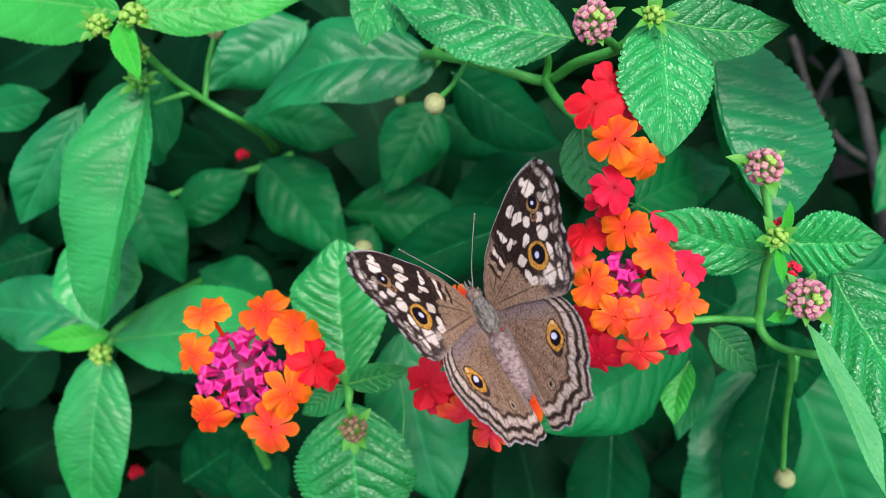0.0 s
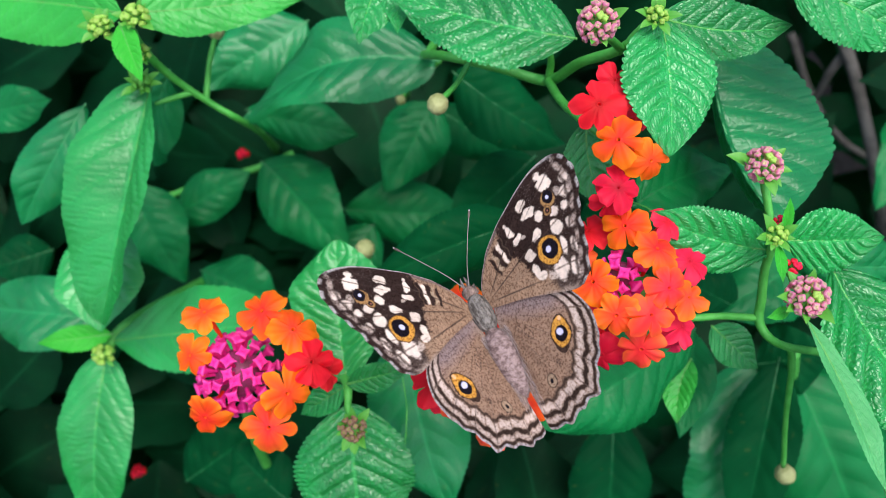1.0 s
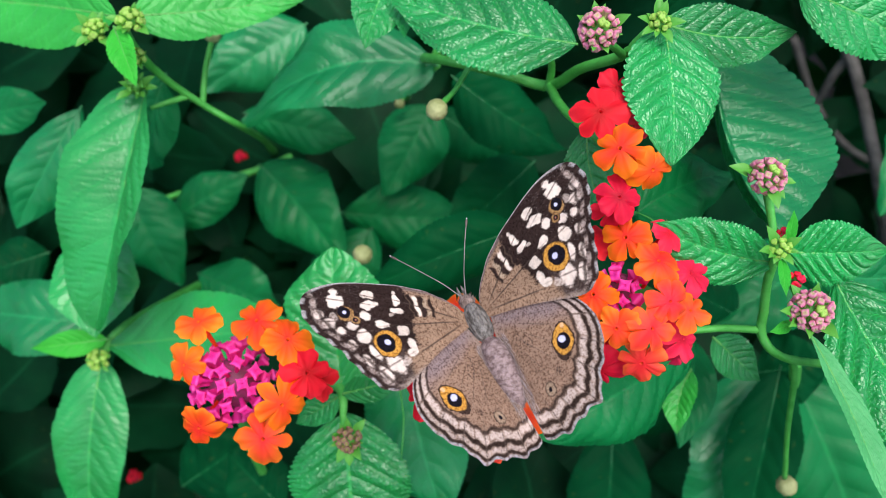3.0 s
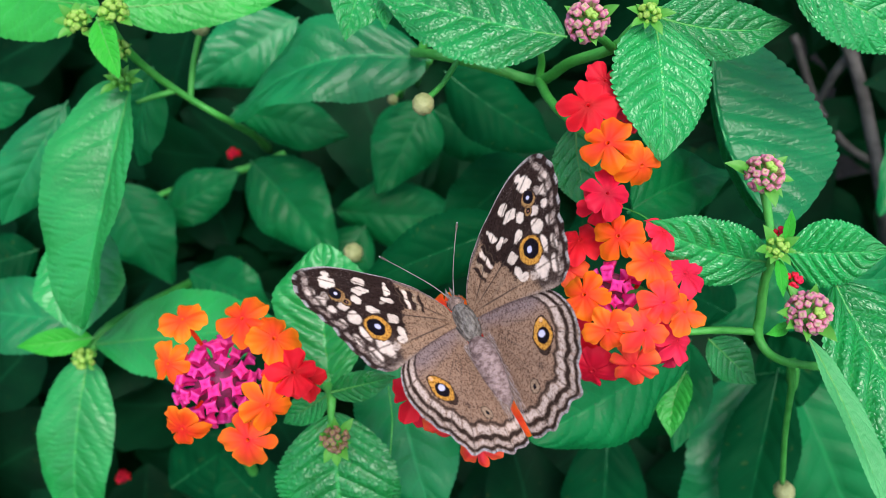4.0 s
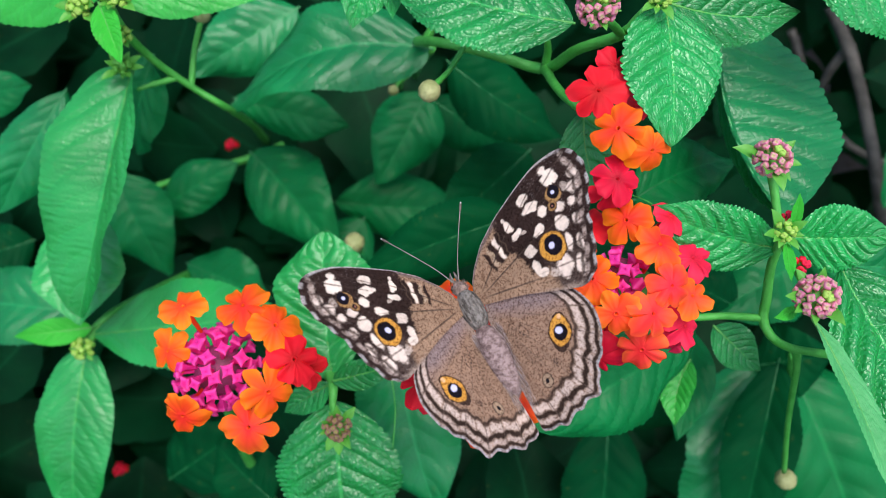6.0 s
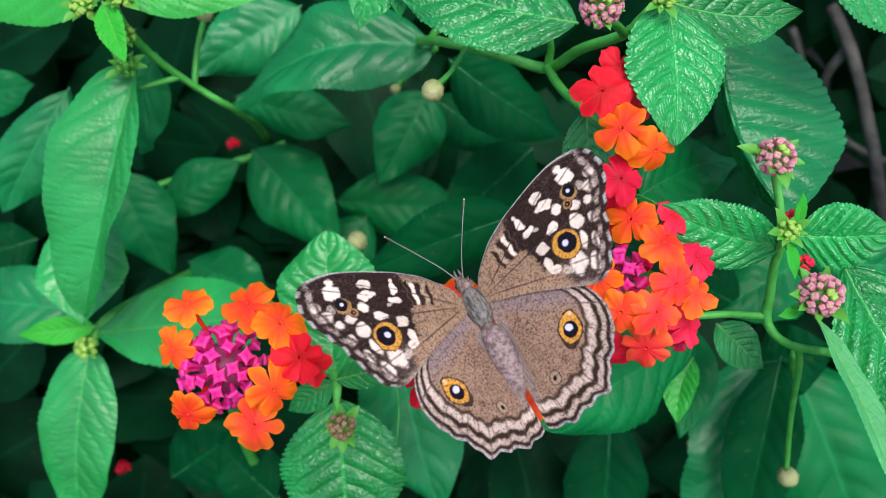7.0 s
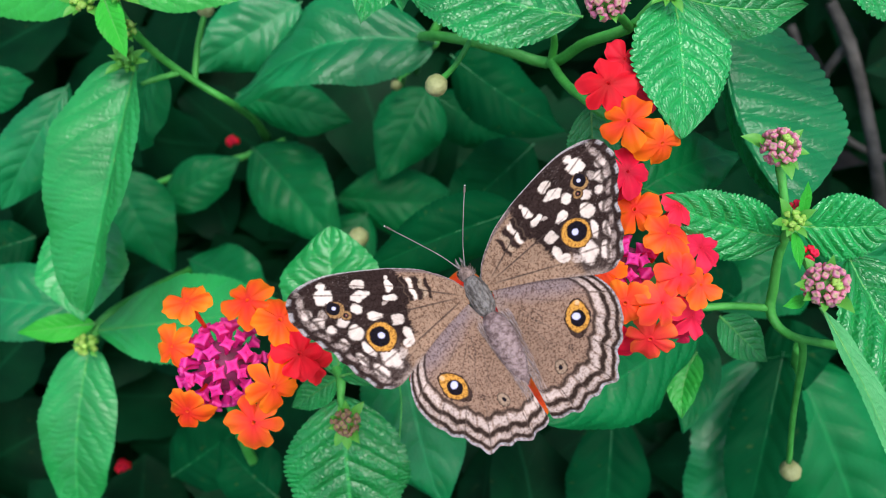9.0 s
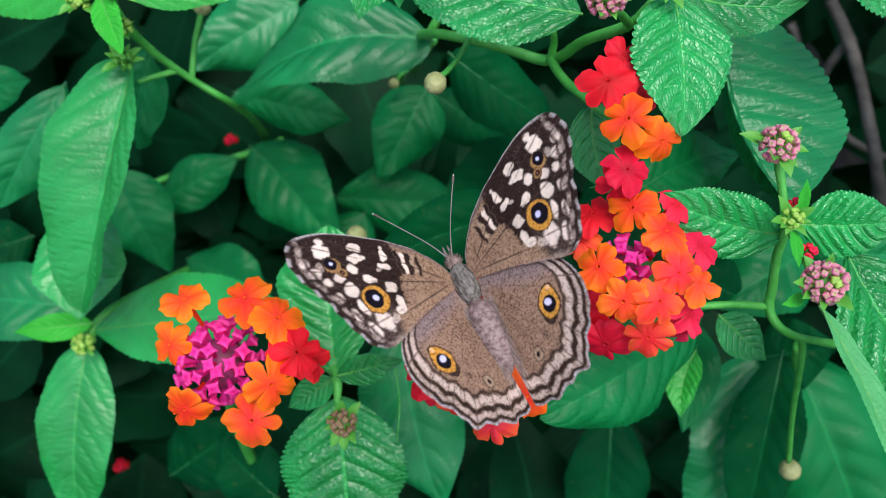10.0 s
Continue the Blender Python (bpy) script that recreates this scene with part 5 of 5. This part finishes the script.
def butterfly():
    insect = tagged(new("butterfly"), "grey-brown butterfly with cream spots and orange-ringed eyespots on flowers", "butterfly")
    insect.empty_display_size = 0.005
    rng = random.Random(5)

    def bodied(name, line, radii, squash, label="", around=28, count=34):
        verts, faces = tube_data(line, radii, count, around)
        verts[:, 2] *= squash
        n = mesh_of(name, verts * MM, faces)
        return part(name, n, {"abdomen": FUR_MAUVE, "head": FUR_HEAD}.get(name, FUR), insect, label), verts

    abdomen, av = bodied("abdomen", [(0, -2.4, 1.0), (0, -5, 1.5), (-0.05, -9, 1.35), (-0.1, -12.6, 0.7), (-0.1, -14.2, 0.3)], [1.0, 1.7, 2.1, 2.2, 2.1, 1.8, 1.4, 0.9, 0.15], 1.0, "plump furry mauve-brown abdomen")
    thorax, tv = bodied("thorax", [(0, -2.9, 0.9), (0, -1.0, 1.5), (0, 1.6, 1.6), (0, 3.9, 1.1)], [0.6, 1.35, 1.7, 1.85, 1.8, 1.5, 0.9], 1.0, "grey furry thorax")
    head, hv = bodied("head", [(0, 3.5, 1.0), (-0.1, 4.6, 1.15), (-0.2, 5.9, 0.8)], [0.7, 1.15, 1.2, 0.95, 0.3], 1.0)
    for sx in (-1, 1):
        v, f = dome_data((sx * 0.85 - 0.12, 5.05, 0.9), 0.55, (sx, 0.2, 0.3), 0.8)
        part("eye", mesh_of("eye", v * MM, f), EYE, head)
        line = [(sx * 0.35 - 0.2, 5.5, 1.6), (sx * 1.9 - 0.4, 8.6, 2.6), (sx * 4.3 - 0.7, 12.4, 3.6), (sx * 6.6 - 0.9, 15.9, 4.2)]
        v, f = tube_data(line, [0.11, 0.085, 0.075, 0.075, 0.085], 26, 6)
        antenna = part("antenna", mesh_of("antenna", v * MM, f), HORN, insect, "thin grey antenna with a dark club")
        end, ahead = np.array(line[-1]), np.array(line[-1]) - np.array(line[-2])
        ahead = ahead / np.linalg.norm(ahead)
        v, f = tube_data([end - ahead * 0.9, end, end + ahead * 0.55], [0.09, 0.19, 0.21, 0.16, 0.03], 14, 8)
        club = part("club", mesh_of("club", v * MM, f), CLUB, antenna)
        v, f = dome_data(end + ahead * 0.5, 0.13, ahead, 1.0)
        part("tip", mesh_of("tip", v * MM, f), TIP, club, "pale tip of the club")
        v, f = tube_data([(sx * 0.3 - 0.15, 5.7, 1.2), (sx * 0.42 - 0.2, 6.7, 1.6), (sx * 0.3 - 0.2, 7.3, 2.0)], [0.22, 0.24, 0.05], 10, 8)
        part("palp", mesh_of("palp", v * MM, f), FUR, head)
        for k, (y0, y1, y2) in enumerate(((2.6, 4.0, 4.8), (1.2, 1.0, 0.8), (-0.6, -2.0, -3.2))):
            v, f = tube_data([(sx * 0.9, y0, 0.2), (sx * 2.4, y1, 0.1), (sx * 3.0, y2, -3.4)], [0.22, 0.18, 0.1, 0.07], 14, 6)
            part("leg", mesh_of("leg", v * MM, f), HORN, insect)
    for owner, verts, amount, length in ((thorax, tv, 170, 0.7), (head, hv, 260, 0.8), (abdomen, av, 260, 0.45)):
        mid = verts.mean(0)
        pick = [verts[rng.randrange(len(verts))] for _ in range(amount)]
        nor = []
        for p in pick:
            d = p - np.array((mid[0], p[1], mid[2]))
            nor.append(d / (np.linalg.norm(d) + 1e-9))
        v, f = hairs(pick, nor, length, rng, (0, -0.55 if owner is not head else 0.6, 0.15))
        part("fur", mesh_of("fur", v, f), HAIR, owner)
    gold, ochre, rim, core, lilac = (0.56, 0.262, 0.048), (0.34, 0.185, 0.075), (0.045, 0.026, 0.020), (0.008, 0.006, 0.010), (0.56, 0.54, 0.80)
    big = [(rim, 2.28, 2.28, 0, 0, 0, 0), (gold, 2.12, 2.12, 0, 0, 0, 0), (core, 1.48, 1.5, 0.3, 0.1, 0, 0), (lilac, 0.52, 0.46, 0.05, 0.2, 0, 0)]
    small = [(rim, 1.36, 1.36, -0.22, -0.2, 0, 0), (ochre, 1.24, 1.24, -0.24, -0.22, 0, 0), (core, 1.0, 1.0, 0, 0, 0, 0), (lilac, 0.3, 0.28, -0.1, 0.05, 0, 0)]
    tiny = [(rim, 0.85, 0.8, 0, 0, 0, 0), (ochre, 0.7, 0.66, 0, 0, 0, 0), (core, 0.42, 0.42, 0.05, 0, 0, 0), ((0.30, 0.12, 0.09), 0.16, 0.16, 0, 0, 0, 0)]
    hind_big = [(rim, 1.92, 2.2, 0, 0, 0.24, 0.34), (gold, 1.68, 2.0, 0, 0.05, 0.2, 0.05), ((0.72, 0.42, 0.22), 0.34, 0.38, 0, 2.15, 0, 0), (core, 1.12, 1.2, 0.05, -0.12, 0, 0), (lilac, 0.6, 0.5, -0.2, 0.2, 0, 0)]
    hind_small = [(rim, 0.95, 1.12, 0, 0, 0, 0), ((0.31, 0.215, 0.15), 0.8, 0.96, 0, 0, 0, 0), (core, 0.28, 0.36, -0.1, -0.05, 0, 0)]
    wings = {}
    for side, word in ((1, "r"), (-1, "l")):
        hind = wing_part(insect, "hindwing", HIND, (0.4, -0.6), side, 0.0, hind_pattern, "grey-brown hindwing with wavy dark and cream margin bands", scallop=0.22, waves=7, lo=0.30, hi=0.80)
        fore = wing_part(insect, "forewing", FORE, (0.5, 1.4), side, 0.35, fore_pattern, "dark brown forewing with cream spots and an orange-ringed eyespot", scallop=0.13, waves=7, lo=0.44, hi=0.83)
        eyespot(fore, 15.8, 0.8, side, 0.35, big, 20)
        eyespot(fore, 20.15, 7.2, side, 0.35, small, 10)
        eyespot(fore, 18.95, 5.6, side, 0.35, tiny, 20)
        eyespot(hind, 9.3, -9.85, side, 0.0, hind_big, -31)
        eyespot(hind, 3.55, -14.5, side, 0.0, hind_small, -20)
        # silky hair along the inner edge, beside the abdomen
        line = curve3([(0.9, -3.0, 0.5), (0.5, -7.0, 0.6), (-0.2, -12.0, 0.5), (-0.5, -16.0, 0.3)], 300)
        line = line + np.array([(rng.uniform(-0.7, 0.7), 0, rng.uniform(-0.2, 0.15)) for _ in line])
        v, f = hairs(line, [np.array((0.0, 0.0, 1.0))] * len(line), 1.8, rng, (0.1, -3.2, -0.3), 0.03)
        v[:, 0] *= side
        part("hair_fringe", mesh_of("hair_fringe", v, f), HAIR_SILK, hind, "silky mauve-grey hair fringe")
        wings[word] = (fore, hind)
    return insect, wings


BUTTERFLY, WINGS = butterfly()


# ---- undergrowth and ground ----
def mound(x, y):
    """The shrub's height over the soil: a bank that rises away from the viewer and rounds off into uneven lobes."""
    h = min(0.62 + 0.62 * y, 1.04 - 0.16 * (y - 0.6) ** 2)
    dx, dy = x / 0.98, (y - 0.38) / 1.0
    r = math.hypot(dx, dy)
    if r > 0.01:
        r /= 1 + 0.42 * noise.noise((dx / r * 1.3, dy / r * 1.3, 4.4))
    rest = 1 - r**2.6
    if rest <= 0:
        return 0.0
    lump = 0.10 * noise.noise((x * 3.2, y * 3.2, 2.0)) * min(1.0, r * 1.6) + 0.04 * noise.noise((x * 11, y * 11, 7.0))
    return max(0.0, h * rest**0.45 + lump)


def undergrowth():
    """The mass of lower and outer foliage, too many leaves to count."""
    rng = random.Random(11)
    verts, uvs, faces = [], [], []
    total = made = 0
    back = PLANT.inverted()
    while made < 7600:
        # the first leaves are scattered only about the camera's view cone
        if made < 1700:
            d = rng.uniform(285, 600)
            p = Vector((rng.uniform(-0.8, 0.8) * d, rng.uniform(-0.5, 0.5) * d, -d))
        else:
            # added foliage, mostly out of view: rounds off the shrub and blocks sky light
            x, y = rng.uniform(-1.0, 1.0), rng.uniform(-0.65, 1.45)
            top = mound(x, y)
            if top < 0.06:
                continue
            p = back @ Vector((x, y, max(0.03, top - rng.expovariate(9.0)))) * 1000
        # fitted to the camera's view: leaves in its cone are dropped round the flowering branches and before the dry
        # twigs
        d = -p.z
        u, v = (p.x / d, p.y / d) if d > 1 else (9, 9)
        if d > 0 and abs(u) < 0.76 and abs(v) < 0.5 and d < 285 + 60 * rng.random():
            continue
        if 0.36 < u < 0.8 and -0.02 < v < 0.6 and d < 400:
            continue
        if p.length < 190 or (PLANT @ (p * MM)).z < 0.03:
            continue
        made += 1
        a = rng.uniform(0, 2 * math.pi)
        length = rng.uniform(38, 78)
        tilt = rng.uniform(-0.55, 0.25)
        axis = np.array((math.cos(a), math.sin(a), tilt))
        base = np.array(p)
        tip = base + axis * length / np.linalg.norm(axis)
        near = abs(u) < 0.9 and abs(v) < 0.6
        pts, uv, n, m, _, _ = leaf_surface(base, tip, length * rng.uniform(0.44, 0.6), bend=rng.uniform(-0.08, 0.08), arch=rng.uniform(0.02, 0.12), fold=rng.uniform(0, 0.4), roll=rng.uniform(-35, 35), teeth=5 if near else 3, fine=2, across=2 if near else 1, seed=made)
        verts.append(pts)
        uvs += uv
        faces += grid_faces(n, m, False, total)
        total += len(pts)
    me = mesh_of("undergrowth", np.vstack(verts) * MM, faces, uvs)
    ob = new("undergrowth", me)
    # the darkened green stands in for the shade between these leaves
    me.materials.append(LEAF_WILD_SHADED)
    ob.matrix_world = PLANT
    return tagged(ob, "dense shrub foliage coloured dark for shade below the flowering branches", "foliage", kind="stuff")


def trunk():
    """Woody stems that fan up from the soil into the shrub."""
    ob = tagged(new("bare_shrub"), "brown woody stems of the shrub rising from dark soil", "shrub")
    ob.matrix_world = Matrix.Translation((0, 0.4, 0))
    rng = random.Random(4)
    for x, y in ((-0.45, -0.15), (-0.25, 0.0), (0.0, -0.1), (0.2, 0.05), (0.45, -0.1), (-0.3, 0.35), (0.25, 0.4), (0.0, 0.3)):
        top = max(0.2, mound(x, y + 0.4) - 0.28)
        line = [(x * 0.15, y * 0.15, -0.02), (x * 0.35, y * 0.35, top * 0.35), (x * 0.75 + rng.uniform(-0.03, 0.03), y * 0.75, top * 0.75), (x, y, top)]
        v, f = tube_data(line, [0.014, 0.011, 0.009, 0.005], 26, 10, 0.08)
        part("stem", mesh_of("stem", v, f), STEM_WOODY, ob)
    return ob


def ground():
    """Bare soil that runs out to the horizon, finer near the shrub."""
    radii = [0.0, 0.1, 0.2, 0.35, 0.5, 0.8, 1.2, 2, 4, 8, 20, 60, 200, 800, 2500]
    verts = []
    for r in radii:
        for k in range(48):
            a = 2 * math.pi * k / 48
            p = ((r + 0.001) * math.cos(a), (r + 0.001) * math.sin(a))
            lump = 0.02 * noise.noise((p[0] * 4, p[1] * 4, 0.3)) * min(1, r * 2) if r < 10 else 0.0
            verts.append((*p, lump))
    me = mesh_of("ground", verts, grid_faces(len(radii), 48, True))
    ob = new("ground", me)
    me.materials.append(SOIL)
    return tagged(ob, "bare garden soil under the shrub, coloured dark for its shade", "ground", kind="structure")


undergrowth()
trunk()
ground()


# ---- what moves ----
def sway(owner, rows):
    """A branch that drifts in the air, by millimetres across and up."""
    base = Vector(BASES[owner.name])
    walk(owner, [(t, PLANT @ Matrix.Translation((base + Vector((dx, dy, 0))) * MM)) for t, dx, dy in rows])


def beat(wing, side, rows, sweep):
    """A wing that opens and closes on its hinge, by degrees above flat, swept forwards by a few degrees."""
    walk(wing, [(t, Matrix.Translation((side * 0.0015, 0, 0.0015)) @ Matrix.Rotation(radians(-side * a), 4, "Y") @ Matrix.Rotation(radians(side * sweep), 4, "Z")) for t, a in rows])


def motions():
    walk(BUTTERFLY, [
        (0, PLANT @ pose(0.00444, -0.01266, -0.11802, -23.26, 5.96, 25.16)),
        (0.5, PLANT @ pose(0.00301, -0.01180, -0.11690, -27.21, 6.54, 25.33)),
        (1, PLANT @ pose(0.00323, -0.01214, -0.11636, -22.52, 4.48, 26.20)),
        (1.5, PLANT @ pose(0.00362, -0.01205, -0.11683, -21.96, 4.34, 26.10)),
        (2, PLANT @ pose(0.00296, -0.01176, -0.11615, -21.98, 3.81, 26.94)),
        (2.5, PLANT @ pose(0.00302, -0.01159, -0.11622, -22.16, 3.39, 26.57)),
        (4, PLANT @ pose(0.00355, -0.01223, -0.11933, -31.19, 8.43, 23.82)),
        (4.5, PLANT @ pose(0.00316, -0.01205, -0.11923, -26.83, 9.67, 23.70)),
        (5, PLANT @ pose(0.00354, -0.01240, -0.11898, -21.14, 8.87, 25.22)),
        (5.5, PLANT @ pose(0.00322, -0.01245, -0.11884, -20.07, 10.41, 24.94)),
        (7, PLANT @ pose(0.00288, -0.01209, -0.11752, -18.95, 8.78, 25.78)),
        (7.5, PLANT @ pose(0.00316, -0.01179, -0.11740, -17.91, 7.32, 26.68)),
        (8, PLANT @ pose(0.00326, -0.01177, -0.11723, -16.58, 8.04, 26.75)),
        (8.5, PLANT @ pose(0.00289, -0.01160, -0.11677, -16.33, 6.80, 27.07)),
        (9, PLANT @ pose(0.00242, -0.01136, -0.11658, -16.62, 5.85, 27.08)),
        (9.5, PLANT @ pose(0.00149, -0.01031, -0.11701, -21.66, 4.19, 26.08)),
        (10, PLANT @ pose(0.00086, -0.00987, -0.11691, -22.26, 3.94, 25.94)),
    ])
    right = [(0, 58.7), (0.5, 54.9), (1, 46.0), (1.5, 39.7), (2, 35.1), (2.5, 33.7), (4, 49.2), (4.5, 51.3), (5, 48.1), (5.5, 46.6), (7, 33.9), (7.5, 27.0), (8, 24.4), (8.5, 22.2), (9, 22.1), (9.5, 33.0), (10, 44.3)]
    left = [(0, 55.4), (0.5, 49.2), (1, 45.0), (1.5, 41.4), (2, 36.2), (2.5, 36.0), (4, 40.6), (4.5, 41.1), (5, 42.8), (5.5, 39.9), (7, 32.6), (7.5, 30.6), (8, 27.0), (8.5, 24.8), (9, 24.5), (9.5, 32.3), (10, 42.7)]
    for side, rows, wings, sweep in ((1, right, WINGS["r"], (0.14, 1.77)), (-1, left, WINGS["l"], (-1.52, -1.06))):
        beat(wings[0], side, rows, sweep[0])
        beat(wings[1], side, [(t, a - 1.8) for t, a in rows], sweep[1])
    sway(RIGHT_BRANCH, [(0, -0.14, 0.00), (0.5, -0.55, 0.56), (1, -0.42, 0.15), (1.5, -0.21, -0.09), (2, -0.25, 0.04), (2.5, -0.28, 0.05), (4, -0.13, -0.17), (4.5, 0.00, -0.00), (5, 0.03, -0.05), (5.5, -0.17, 0.01), (7, -0.13, 0.05), (7.5, -0.04, -0.04), (8, -0.04, -0.09), (8.5, -0.15, 0.02), (9, -0.33, 0.34), (9.5, -0.43, 0.36), (10, -0.37, 0.28)])
    sway(UPPER_BRANCH, [(0, 0.45, 0.14), (0.5, 0.60, -0.06), (1, 0.73, 0.01), (1.5, 0.46, 0.17), (2, 0.61, 0.04), (2.5, 0.98, 0.15), (4, 0.34, 0.19), (4.5, 0.00, -0.00), (5, 0.35, -0.00), (5.5, 0.55, 0.11), (7, 0.49, 0.00), (7.5, 0.34, 0.02), (8, 0.25, 0.03), (8.5, 0.46, -0.05), (9, 0.65, -0.19), (9.5, 0.63, -0.07), (10, 0.97, -0.26)])
    sway(LEFT_SPRIG, [(0, 1.14, -0.11), (0.5, -0.10, -0.21), (1, 0.02, -0.11), (1.5, 0.38, -0.28), (2, -0.07, -0.20), (2.5, -0.11, -0.28), (4, 0.48, -0.15), (4.5, 0.00, -0.00), (5, -0.12, -0.00), (5.5, -0.17, -0.22), (7, -0.12, -0.05), (7.5, 0.21, 0.09), (8, 0.10, 0.19), (8.5, -0.34, -0.36), (9, -0.67, -0.45), (9.5, -0.08, -0.23), (10, -0.53, -0.28)])
    sway(BOTTOM_SPRIG, [(0, 1.14, -0.34), (0.5, 0.42, -0.43), (1, 0.26, -0.46), (1.5, 0.55, -0.47), (2, 0.34, -0.43), (2.5, 0.05, -0.67), (4, 0.46, -0.19), (4.5, 0.00, -0.00), (5, 0.17, -0.06), (5.5, 0.13, -0.20), (7, 0.08, -0.33), (7.5, 0.48, -0.20), (8, 0.53, -0.14), (8.5, 0.43, -0.38), (9, 0.38, -0.50), (9.5, 0.39, -0.63), (10, 0.16, -0.67)])
    sway(HANGING_SPRIG, [(0, 1.57, -0.78), (0.5, 0.50, -0.49), (1, 0.23, -0.06), (1.5, 1.06, 0.11), (2, 1.33, 0.14), (2.5, 2.31, 0.02), (4, 0.51, 0.19), (4.5, 0.00, -0.00), (5, 0.25, -0.12), (5.5, 0.45, -0.30), (7, 1.58, -0.61), (7.5, 1.36, -0.73), (8, 1.48, -0.63), (8.5, 1.47, -0.38), (9, 1.43, -0.57), (9.5, 1.79, -0.62), (10, 1.53, -0.44)])
    sway(CORNER_BRANCH, [(0, 0, 0), (1.5, 0.2, 0), (2.5, 0.6, 0), (4, 0.1, 0), (4.5, 0, 0), (5.5, 1, 0.1), (7, 3.6, 0.4), (8.5, 4.2, 0.5), (10, 4.2, 0.5)])


motions()
